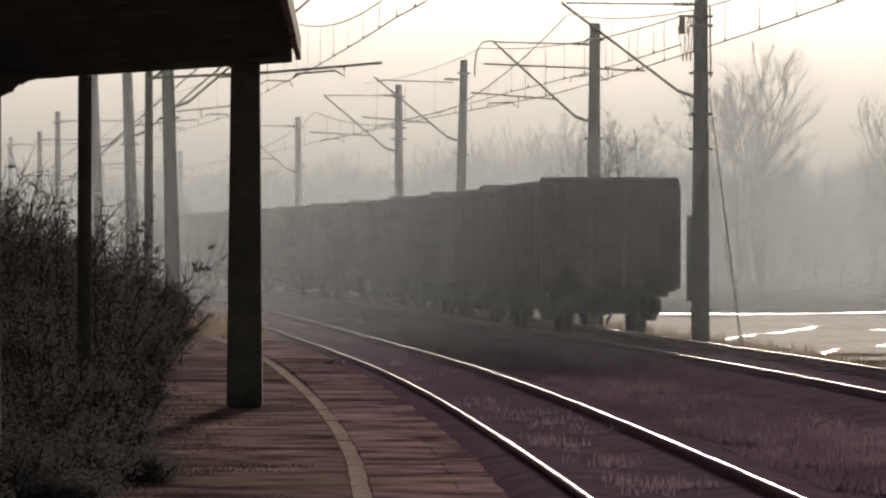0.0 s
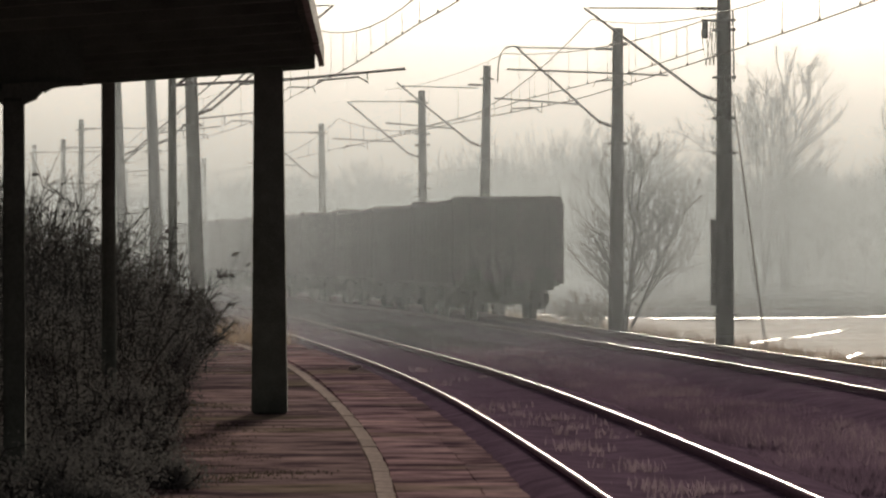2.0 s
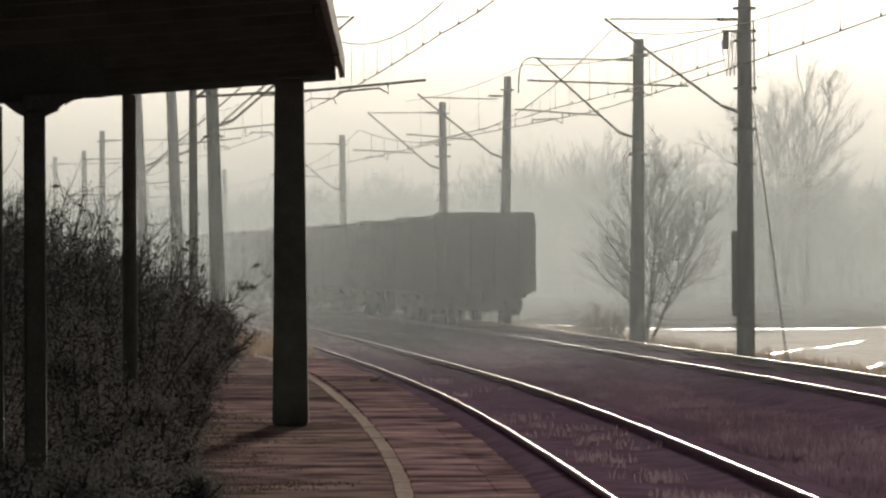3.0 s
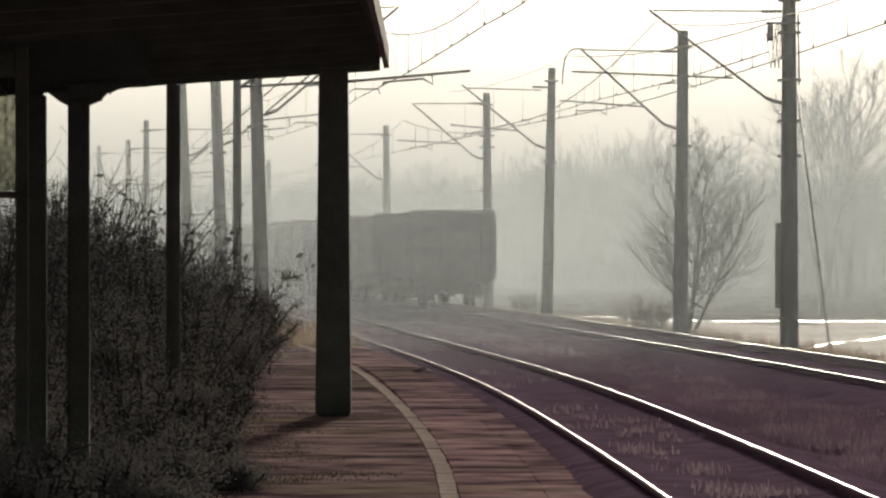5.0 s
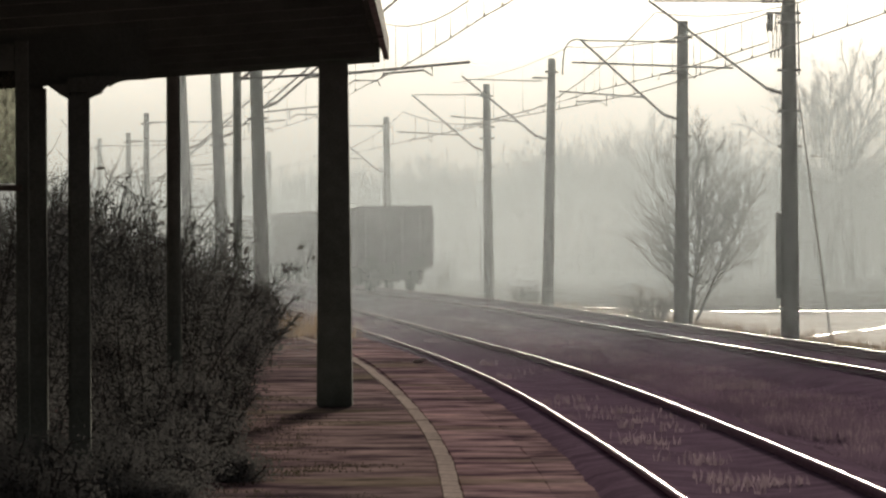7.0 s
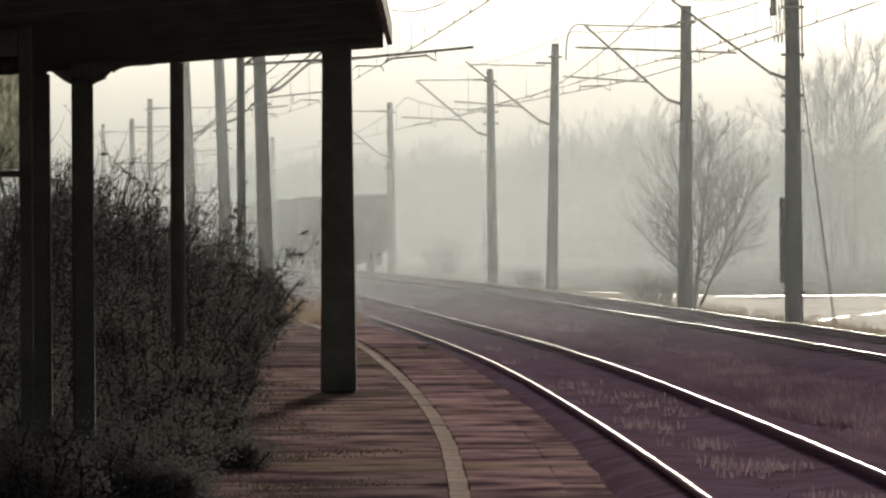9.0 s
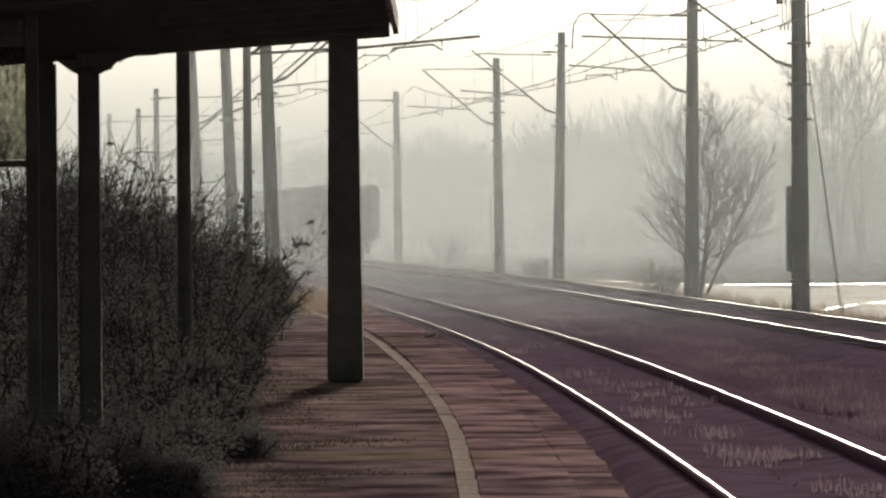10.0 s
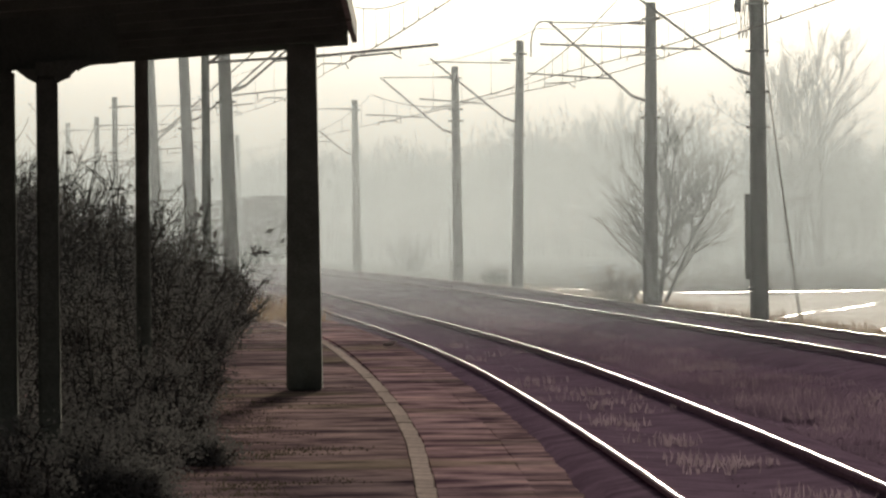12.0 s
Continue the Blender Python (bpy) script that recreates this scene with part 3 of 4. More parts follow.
def grow(bm, rnd, p, d, length, radius, depth, kids, angle, up, wander=0.16, shrink=0.62, tip=0.004):
    n = 4 if depth > 0 else 2
    pts, d1 = branch_points(rnd, p, d, length, n, wander, up)
    tube(bm, pts, [max(tip, radius * (1 - 0.55 * i / n)) for i in range(n + 1)], 5 if radius > 0.03 else 3, cap=False)
    if depth == 0:
        return
    for k in range(kids):
        f = rnd.uniform(0.35, 1.0)
        i = min(int(f * n), n - 1)
        q = pts[i].lerp(pts[i + 1], f * n - i)
        base = (pts[i + 1] - pts[i]).normalized()
        side = Vector((rnd.uniform(-1, 1), rnd.uniform(-1, 1), rnd.uniform(-0.3, 0.6)))
        nd = (base * math.cos(angle) + side.normalized() * math.sin(angle) * rnd.uniform(0.6, 1.3)).normalized()
        grow(bm, rnd, q, nd, length * shrink * rnd.uniform(0.7, 1.15), max(tip, radius * 0.5), depth - 1, kids, angle, up, wander, shrink, tip)
    grow(bm, rnd, pts[-1], d1, length * shrink, max(tip, radius * 0.45), depth - 1, kids, angle, up, wander, shrink, tip)


def crown_tree(rnd, trunk, crown, base, h, lean, centre, size, limbs, branches, twigs, r, tip, low=0.25, sides=5, tilt=(-0.7, 1.95)):
    """One tree whose limbs fan out into an uneven oval crown."""
    top = base + Vector((lean, 0, h * 0.62))
    stem = [base.lerp(top, k / 6) + Vector((rnd.gauss(0, 0.012), rnd.gauss(0, 0.012), 0)) * h * 0.5 * (k > 0) for k in range(7)]
    tube(trunk, stem, [r * (1.15 - 0.13 * k) for k in range(7)], 8 if sides > 3 else 4, cap=False)
    for i in range(limbs):
        f = low + (1 - low) * (i + rnd.random()) / limbs
        k = min(int(f * 6), 5)
        p0 = stem[k].lerp(stem[k + 1], f * 6 - k)
        az, el = i * 2.4 + rnd.uniform(-0.4, 0.4), tilt[0] + tilt[1] * f + rnd.uniform(-0.4, 0.4)
        d = Vector((math.cos(az) * math.cos(el), math.sin(az) * math.cos(el), math.sin(el)))
        p2 = base + Vector(centre) + Vector((d.x * size[0], d.y * size[1], d.z * size[2])) * rnd.uniform(0.72, 1.05)
        p1 = p0.lerp(p2, 0.45) + Vector((0, 0, 0.08 * (p2 - p0).length * (1 - f)))
        n = 6
        pts = [p0 * (1 - t) ** 2 + p1 * 2 * t * (1 - t) + p2 * t * t for t in (j / n for j in range(n + 1))]
        pts = [p + Vector((rnd.gauss(0, 1), rnd.gauss(0, 1), rnd.gauss(0, 1))) * 0.022 * (p2 - p0).length for p in pts]
        pts[0] = p0
        rl = r * 0.27 * (1 - 0.35 * f)
        tube(crown, pts, [max(tip, rl * (1 - 0.8 * j / n)) for j in range(n + 1)], sides, cap=False)
        ln = (p2 - p0).length
        for b in range(branches):
            t = rnd.uniform(0.2, 1.0)
            j = min(int(t * n), n - 1)
            q = pts[j].lerp(pts[j + 1], t * n - j)
            tang = (pts[j + 1] - pts[j]).normalized()
            nd = (tang + Vector((rnd.uniform(-1, 1), rnd.uniform(-1, 1), rnd.uniform(-0.5, 1.0))) * 0.75).normalized()
            sub, _ = branch_points(rnd, q, nd, ln * rnd.uniform(0.28, 0.6) * (1.15 - 0.6 * t), 3, 0.14, 0.15)
            tube(crown, sub, [max(tip, rl * 0.24 * (1 - 0.25 * m)) for m in range(4)], 3, cap=False)
            for w in range(twigs):
                m = rnd.randrange(3)
                td = ((sub[m + 1] - sub[m]).normalized() + Vector((rnd.uniform(-1, 1), rnd.uniform(-1, 1), rnd.uniform(-0.4, 0.9))) * 0.7).normalized()
                tw, _ = branch_points(rnd, sub[m].lerp(sub[m + 1], rnd.random()), td, ln * rnd.uniform(0.09, 0.24), 2, 0.12, 0.1)
                tube(crown, tw, [tip, tip * 0.9, tip * 0.7], 3, cap=False)


def limb_tree(x, y, z, label, seed, h, r, spread, stems, limbs, low, rise0, rise1, branches, twigs, tip, full=0.42, turn=0.5, lean=0.0, fan=0.16):
    """A tree whose upright stems carry limbs all round; the limbs curve upwards and end in sprays of twigs.
    low: where the limbs begin; rise0, rise1: the limbs' angle there and at the top; full: where the crown is widest; turn: how far limbs bend up."""
    rnd = random.Random(seed)
    tree = thing("bare_tree", pose(x, y, z), label, "tree")
    trunk, crown = bmesh.new(), bmesh.new()

    def curve(p, d, length, n, up, wander):
        pts = [p.copy()]
        for _ in range(n):
            d = (d + Vector((rnd.gauss(0, wander), rnd.gauss(0, wander), rnd.gauss(0, wander) + up / n))).normalized()
            p = p + d * (length / n)
            pts.append(p.copy())
        return pts
    for q in range(stems):
        a = q * 2.4 + rnd.uniform(0, 1)
        foot = Vector((0.10 * math.cos(a) * (stems > 1), 0.10 * math.sin(a) * (stems > 1), -0.15))
        top = h * (1.0 - 0.13 * q)
        stem = curve(foot, Vector((fan * math.cos(a) * (q > 0) + lean, fan * math.sin(a) * (q > 0), 1)).normalized(), top, 12, 0.1, 0.045)
        tube(trunk, stem, [max(tip, r * (1 - 0.08 * k) * (1 if q == 0 else 0.75)) for k in range(13)], 8, cap=False)
        for i in range(limbs):
            f = low + (0.97 - low) * (i + rnd.random()) / limbs
            k = min(int(f * 12), 11)
            p0 = stem[k].lerp(stem[k + 1], f * 12 - k)
            az = i * 2.4 + q * 1.3 + rnd.uniform(-0.4, 0.4)
            el = rise0 + (rise1 - rise0) * (f - low) / (1 - low) + rnd.gauss(0, 0.14)
            ln = spread * (0.30 + 0.85 * max(0.0, 1 - abs((f - full) / (1.0 - full)) ** 1.6 * 0.85)) * rnd.uniform(0.75, 1.12)
            d = Vector((math.cos(az) * math.cos(el), math.sin(az) * math.cos(el), math.sin(el)))
            pts = curve(p0, d, ln, 7, turn, 0.045)
            rl = r * 0.40 * (1 - 0.55 * f)
            tube(crown, pts, [max(tip, rl * (1 - 0.115 * m)) for m in range(8)], 5, cap=False)
            for b in range(branches):
                t = 0.18 + 0.8 * (b + rnd.random()) / branches
                m = min(int(t * 7), 6)
                p1 = pts[m].lerp(pts[m + 1], t * 7 - m)
                tang = (pts[m + 1] - pts[m]).normalized()
                side = tang.orthogonal().normalized()
                side.rotate(Matrix.Rotation(rnd.uniform(0, math.tau), 3, tang))
                sub = curve(p1, (tang + side * rnd.uniform(0.45, 0.85)).normalized(), ln * rnd.uniform(0.30, 0.52) * (1.2 - 0.6 * t), 4, 0.35, 0.09)
                tube(crown, sub, [max(tip, rl * 0.34 * (1 - 0.15 * w)) for w in range(5)], 3, cap=False)
                for w in range(twigs):
                    m2 = rnd.randrange(4)
                    tang2 = (sub[m2 + 1] - sub[m2]).normalized()
                    side = tang2.orthogonal().normalized()
                    side.rotate(Matrix.Rotation(rnd.uniform(0, math.tau), 3, tang2))
                    tw = curve(sub[m2].lerp(sub[m2 + 1], rnd.random()), (tang2 + side * rnd.uniform(0.4, 0.8)).normalized(), ln * rnd.uniform(0.10, 0.22), 2, 0.2, 0.08)
                    tube(crown, tw, [tip, tip * 0.85, tip * 0.6], 3, cap=False)
    part("trunk", trunk, M_BARK, tree, "dark bark", smooth=True)
    part("crown", crown, M_BARK, tree, "leafless twiggy crown")
    return tree


def bare_tree(x, y, h, seed, label, stems=1, kids=4, depth=4, angle=0.75, up=0.18, z=-0.5, thick=1.0, spread=0.35, tip=0.005):
    rnd = random.Random(seed)
    tree = thing("bare_tree", pose(x, y, z + rise(y) * 0.6), label, "tree")
    trunk, crown = bmesh.new(), bmesh.new()
    for s in range(stems):
        d = Vector((rnd.uniform(-spread, spread), rnd.uniform(-spread, spread), 1)).normalized()
        pts, d1 = branch_points(rnd, Vector((0.06 * s, 0, -0.1)), d, h * 0.36, 5, 0.09, 0.1)
        r = 0.018 * h * thick
        tube(trunk, pts, [r * (1 - 0.5 * i / 5) for i in range(6)], 8)
        for k in range(5):
            q = pts[2 + k % 4]
            side = Vector((math.cos(k * 2.4 + seed), math.sin(k * 2.4 + seed), 0.55))
            grow(crown, rnd, q, side.normalized(), h * 0.27, r * 0.45, depth - 1, kids, angle, up, tip=tip)
        grow(crown, rnd, pts[-1], d1, h * 0.26, r * 0.5, depth, kids, angle, up, tip=tip)
    part("trunk", trunk, M_BARK, tree, "dark bark", smooth=True)
    part("crown", crown, M_TWIG, tree, "leafless twiggy crown")
    return tree


def build_bush(x, y, h, w, seed, leaves, name="bush", material=None, label="", base=None, stems=32, leaf=0.02):
    rnd = random.Random(seed)
    bush = thing(name, pose(x, y, DECK - 0.06 if base is None else base), label, "bush", "bushes behind the platform" if base is None else "")
    bm = bmesh.new()
    tips = []
    for s in range(stems):
        a = rnd.uniform(0, math.tau)
        r = w * 0.5 * math.sqrt(rnd.random()) * 0.5
        p = Vector((r * math.cos(a), r * math.sin(a), 0))
        d = Vector((math.cos(a) * rnd.uniform(0.1, 0.7), math.sin(a) * rnd.uniform(0.1, 0.7), 1)).normalized()
        ln = h * rnd.uniform(0.55, 1.05)
        pts, d1 = branch_points(rnd, p, d, ln, 5, 0.16, 0.05)
        tube(bm, pts, [(0.008 if stems < 10 else 0.014) * (1 - 0.13 * i) for i in range(6)], 4, cap=False)
        for k in range(9):
            f = rnd.uniform(0.25, 1)
            i = min(int(f * 5), 4)
            q = pts[i].lerp(pts[i + 1], f * 5 - i)
            dd = Vector((rnd.uniform(-1, 1), rnd.uniform(-1, 1), rnd.uniform(-0.2, 1.1))).normalized()
            sub, _ = branch_points(rnd, q, dd, ln * rnd.uniform(0.12, 0.3), 3, 0.25, 0.0)
            tube(bm, sub, [0.006, 0.005, 0.004, 0.003], 3, cap=False)
            tips += sub[1:]
    part("twig_mass", bm, M_TWIG if material is None else material, bush, "tangled bare twigs")
    if leaves:
        verts, faces = [], []
        for i in range(leaves):
            t = tips[rnd.randrange(len(tips))]
            if leaf < 0.03 and t.z > h * 0.8 and rnd.random() < 0.75:
                continue
            c = t + Vector((rnd.gauss(0, 0.06), rnd.gauss(0, 0.06), rnd.gauss(0, 0.06)))
            u = Vector((rnd.uniform(-1, 1), rnd.uniform(-1, 1), rnd.uniform(-1, 1))).normalized()
            v = u.orthogonal().normalized()
            s = leaf * rnd.uniform(0.65, 1.4)
            b = len(verts)
            verts += [c - u * s, c + v * s * 0.55, c + u * s, c - v * s * 0.55]
            faces.append((b, b + 1, b + 2, b + 3))
        me = bpy.data.meshes.new("foliage")
        me.from_pydata(verts, [], faces)
        me.materials.append(M_LEAF)
        part("foliage", me, None, bush, "small dead leaves")
    return bush


def build_tufts(name, label, spots, height, material, seed, blades=14):
    """Dry grass: many thin bent blades in one mesh."""
    rnd = random.Random(seed)
    verts, faces = [], []
    for x, y, z in spots:
        for k in range(blades):
            a = rnd.uniform(0, math.tau)
            h = height * rnd.uniform(0.4, 1.2)
            px, py = x + rnd.gauss(0, 0.08), y + rnd.gauss(0, 0.08)
            lx, ly = math.cos(a) * h * rnd.uniform(0.1, 0.5), math.sin(a) * h * rnd.uniform(0.1, 0.5)
            w = 0.005
            b = len(verts)
            verts += [(px - w, py, z), (px + w, py, z), (px + lx * 0.4 + w * 0.7, py + ly * 0.4, z + h * 0.6),
                      (px + lx * 0.4 - w * 0.7, py + ly * 0.4, z + h * 0.6), (px + lx, py + ly, z + h)]
            faces += [(b, b + 1, b + 2, b + 3), (b + 3, b + 2, b + 4)]
    me = bpy.data.meshes.new(name)
    me.from_pydata(verts, [], faces)
    me.materials.append(material)
    return tagged(new(name, me), label, "grass", kind="stuff")


def build_vegetation():
    rnd = random.Random(5)
    lab = "dark tangled bush with dead leaves beside the platform"
    for i, (x, y, h, w) in enumerate([(-3.4, 66, 1.10, 1.30), (-3.85, 70, 1.53, 1.50), (-3.75, 64, 1.66, 1.60), (-4.05, 61, 2.06, 1.80),
                                      (-4.7, 60, 2.33, 2.00), (-4.4, 66, 2.19, 2.00), (-5.3, 62, 2.39, 2.00), (-3.2, 60, 1.10, 1.20),
                                      (-3.6, 57, 1.22, 1.50), (-4.3, 55, 1.73, 1.70), (-5, 55, 2.13, 1.80), (-4.1, 76, 1.46, 1.50),
                                      (-5.7, 68, 2.79, 2.20), (-4, 72, 1.86, 1.80), (-2.8, 58, 0.85, 0.90), (-3.2, 54, 1.16, 1.20), (-3.9, 51, 1.40, 1.40),
                                      (-2.1, 33, 0.48, 1.15), (-2.3, 36.5, 0.54, 1.26), (-2.5, 40, 0.61, 1.38), (-2.75, 45, 0.94, 1.38), (-2.75, 49, 1.16, 1.30),
                                      (-3.2, 35, 0.65, 1.49), (-3.5, 39, 0.77, 1.61), (-3.7, 45.5, 0.98, 1.60), (-4.6, 47, 1.66, 1.80), (-2.9, 31.5, 0.54, 1.26),
                                      (-2.75, 53, 1.16, 1.20), (-1.85, 30.5, 0.45, 0.92), (-1.8, 33.5, 0.45, 0.92), (-2, 37.5, 0.48, 0.92),
                                      (-2.05, 41.5, 0.54, 0.92), (-2.5, 27.6, 0.45, 1.03), (-1.95, 27.5, 0.42, 0.9), (-2.2, 25.8, 0.42, 1.0), (-1.62, 27.0, 0.26, 0.7), (-2.35, 29.5, 0.5, 1.0), (-1.75, 29.2, 0.38, 0.8), (-1.5, 31.5, 0.2, 0.6), (-5.9, 82, 2.4, 2.4), (-6.9, 84, 2.7, 2.4), (-5.1, 86, 1.9, 2.0), (-6.2, 74, 2.5, 2.2), (-2.78, 62, 0.98, 1.1), (-3.1, 67, 1.05, 1.2), (-3.3, 73, 0.95, 1.2), (-2.62, 56, 0.9, 1.0), (-2.45, 51, 0.85, 0.95), (-3.75, 80, 1.0, 1.3)]):
        build_bush(x, y, h * (1.1 if x > -4.2 and 53 < y < 77 else 1.0), w, 100 + i, 7000, label=lab, leaf=0.0115)
    for i, (x, y, h, w, n) in enumerate([(-3.22, 62, 1.95, 0.5, 70), (-2.85, 64, 1.25, 0.5, 26), (-4.3, 58, 2.2, 0.8, 60), (-4.9, 57, 2.25, 0.8, 50), (-5.2, 59, 2.5, 0.9, 60), (-2.5, 63, 1.15, 0.5, 24), (-3.3, 66, 1.75, 0.5, 60)]):
        build_bush(x, y, h, w, 200 + i, n, name="sapling", label="thin sapling with a few large dead leaves above the bushes", stems=4, leaf=0.055)
    for i, (x, y, h) in enumerate([(-8.6, 100, 5.2), (-9.6, 108, 5.0), (-7.4, 96, 4.2), (-11.0, 112, 5.6)]):
        bare_tree(x, y, h, 40 + i, "thin leafless sapling behind the bushes", kids=4, depth=3, tip=0.008)
    for i, (x, y, h) in enumerate([(-6.2, 84, 2.7), (-5.5, 87, 2.3), (-7.0, 89, 3.0), (-5.1, 80, 2.0), (-6.6, 79, 2.6)]):
        bare_tree(x, y, h, 60 + i, "thin leafless sapling behind the bushes", kids=6, depth=3, tip=0.006, z=DECK - 0.05)
    # the spreading tree beside the second mast
    limb_tree(5.52, 141, -0.5, "bare spreading tree with fine dark branches beside the track", 35, 5.0, 0.072, 1.95, 4, 14, 0.26, 0.35, 1.2, 9, 5, 0.0038, 0.5, 0.45, 0.16, 0.32)
    limb_tree(19.0, 290, -0.5, "tall bare tree with an airy rounded crown", 23, 12.0, 0.16, 3.6, 3, 13, 0.42, 0.35, 1.2, 11, 8, 0.0048, 0.6, 0.4, 0.0, 0.16)
    limb_tree(20.5, 292, -0.5, "tall bare tree with a fan of rising limbs", 29, 12.2, 0.16, 3.8, 3, 13, 0.42, 0.35, 1.2, 11, 8, 0.0048, 0.6, 0.4, 0.0, 0.16)
    limb_tree(17.6, 296, -0.5, "bare slender tree with an open crown at the wood's edge", 27, 10.5, 0.12, 2.4, 1, 12, 0.3, 0.4, 1.2, 8, 5, 0.0075, 0.5, 0.4)
    limb_tree(28.6, 300, -0.5, "bare tree at the edge of the meadow", 24, 11.0, 0.16, 3.4, 2, 10, 0.35, 0.6, 1.2, 8, 5, 0.0085, 0.5, 0.5)
    for i, (k, y, h) in enumerate([(298, 150, 1.15), (318, 149, 0.95), (85, 195, 0.8), (100, 196, 0.7), (-70, 260, 1.9), (-50, 262, 1.6)]):
        build_bush(k * y / 9500, y, h, h * 1.2, 300 + i, 0, name="shrub", material=M_REED if i < 2 else None, label="pale dry reed clump on the embankment" if i < 2 else "low bare shrub on the embankment", base=-0.45 + rise(y), stems=34)

    # far wood: many leafless trees as one mass
    bm = bmesh.new()
    for i in range(300):
        y = rnd.uniform(385, 455)
        x = -56 + 106 * (i + rnd.random()) / 300
        h = float(np.interp(x, (-40, -9, -3, 2, 7, 12, 19, 25, 32, 36, 40), (8.4, 8.6, 9.2, 8.7, 10.8, 11.2, 12.0, 8.6, 8.8, 9.9, 9.4))) * rnd.uniform(0.74, 1.02) * (y / 420)
        w = rnd.uniform(1.2, 2.3)
        crown_tree(rnd, bm, bm, Vector((x, y, -0.6)), h * 0.9, rnd.uniform(-0.4, 0.4), (0, 0, h * 0.62), (w, w, h * 0.4),
                   12, 8, 3, 0.15, 0.017, 0.3, 3, (-0.3, 1.5))
        for k in range(7):
            q = Vector((x + rnd.uniform(-1.8, 1.8), y + rnd.uniform(-2, 2), -0.6))
            grow(bm, rnd, q, Vector((rnd.uniform(-0.4, 0.4), 0, 1)).normalized(), rnd.uniform(1.2, 2.6), 0.016, 1, 4, 0.6, 0.1, tip=0.010)
    for i in range(70):
        y, x = rnd.uniform(310, 365), 12.5 + 29 * (i + rnd.random()) / 70
        h, w = rnd.uniform(5.4, 7.8), rnd.uniform(0.9, 1.7)
        crown_tree(rnd, bm, bm, Vector((x, y, -0.6)), h * 0.9, rnd.uniform(-0.4, 0.4), (0, 0, h * 0.62), (w, w, h * 0.4), 11, 8, 3, 0.08, 0.009, 0.25, 3, (-0.3, 1.5))
    single("far_wood", bm, M_BARK, "misty wood of leafless trees beyond the meadow", "wood", kind="stuff")

    spots = []
    for i in range(4200):
        y = rnd.uniform(44, 150)
        p = lane(y, rnd.uniform(2.3, 4.6), -0.32)
        if noise.noise((p.x * 0.8, p.y * 0.25, 5)) > -0.35:
            spots.append(p)
    build_tufts("dry_grass", "dry grass between the two tracks", spots, 0.16, M_GRASS, 6, 16)
    clumps = []
    for i in range(230):
        y = rnd.uniform(50, 140) if i < 150 else rnd.uniform(30, 62)
        d = rnd.uniform(2.6, 4.7) if rnd.random() < 0.86 else rnd.uniform(0.25, 1.2)
        c = lane(y, d, -0.24 if d > 2 else -0.10)
        clumps += [c + Vector((rnd.gauss(0, 0.14), rnd.gauss(0, 0.5), 0)) for _ in range(rnd.randrange(2, 9))]
    build_tufts("pale_grass_clumps", "pale withered grass clumps among the dark grass", clumps, 0.10, M_PALE, 31, 7)
    spots = []
    for i in range(900):
        y = rnd.uniform(100, 190)
        p = lane(y, rnd.uniform(8.0, 11.5), -0.6)
        spots.append(p)
    for i in range(70):
        y = rnd.uniform(82, 92)
        spots.append(lane(y, EDGE - back(y) - rnd.uniform(0.2, 2.0), DECK - 0.02))
    weeds = []
    for i in range(800):
        y = rnd.uniform(26, 50)
        d = EDGE - 1.0 - 1.5 * math.sqrt(rnd.random())
        p = lane(y, d, DECK - 0.012)
        if noise.noise((p.x * 1.6, p.y * 0.7, 2)) + 0.6 * (EDGE - 1.6 - d) > 0.0:
            weeds.append(p)
    build_tufts("platform_weeds", "low withered weeds and moss in the platform joints", weeds, 0.022, M_WEED, 14, 12)
    build_tufts("reeds", "pale dry reeds along the embankment", spots, 0.4, M_REED, 9, 10)


def build_fragments():
    """Broken bits of concrete on the platform edge."""
    rnd = random.Random(77)
    for y, d, size in ((64.5, -0.16, 0.06), (66.0, -0.05, 0.045)):
        bm = bmesh.new()
        bmesh.ops.create_icosphere(bm, subdivisions=1, radius=size)
        for v in bm.verts:
            v.co = Vector((v.co.x * 1.3, v.co.y * 1.2, max(v.co.z * 0.45, -size * 0.3))) * rnd.uniform(0.75, 1.2)
        single("concrete_fragment", bm, M_PAINT, "small pale broken concrete fragment lying on the platform edge", "rubble",
               pose(*lane(y, EDGE + d - back(y), DECK + size * 0.3)), "fragments on the platform")


def build_flood():
    """A shallow frozen flood that whitens the meadow beside the line, with a ragged shore."""
    bm = bmesh.new()
    rows = []
    ys = [float(v) for v in np.arange(112, 189, 1.0)]
    for y in ys:
        f = (y - 112) / 76
        left = lane(y, 11.0).x + 1.2 * noise.noise((y * 0.15, 4, 2)) + 0.4 * noise.noise((y * 0.6, 1, 7))
        right = left + 34 * min(1.0, 6 * f + 0.05, 8 * (1 - f) + 0.03)
        row = []
        for k in range(25):
            x = left + (right - left) * k / 24
            dy = 0.9 * noise.noise((x * 0.3, y * 0.1, 6))
            row.append(bm.verts.new((x, y + dy, meadow(x, y + dy) + (0.016 if 0 < k < 24 else -0.05))))
        rows.append(row)
    for r0, r1 in zip(rows, rows[1:]):
        for k in range(24):
            bm.faces.new((r0[k], r0[k + 1], r1[k + 1], r1[k]))
    single("frozen_flood", bm, M_FROST, "shallow frosted ice of a flooded meadow beside the line", "ice", kind="structure", smooth=True)


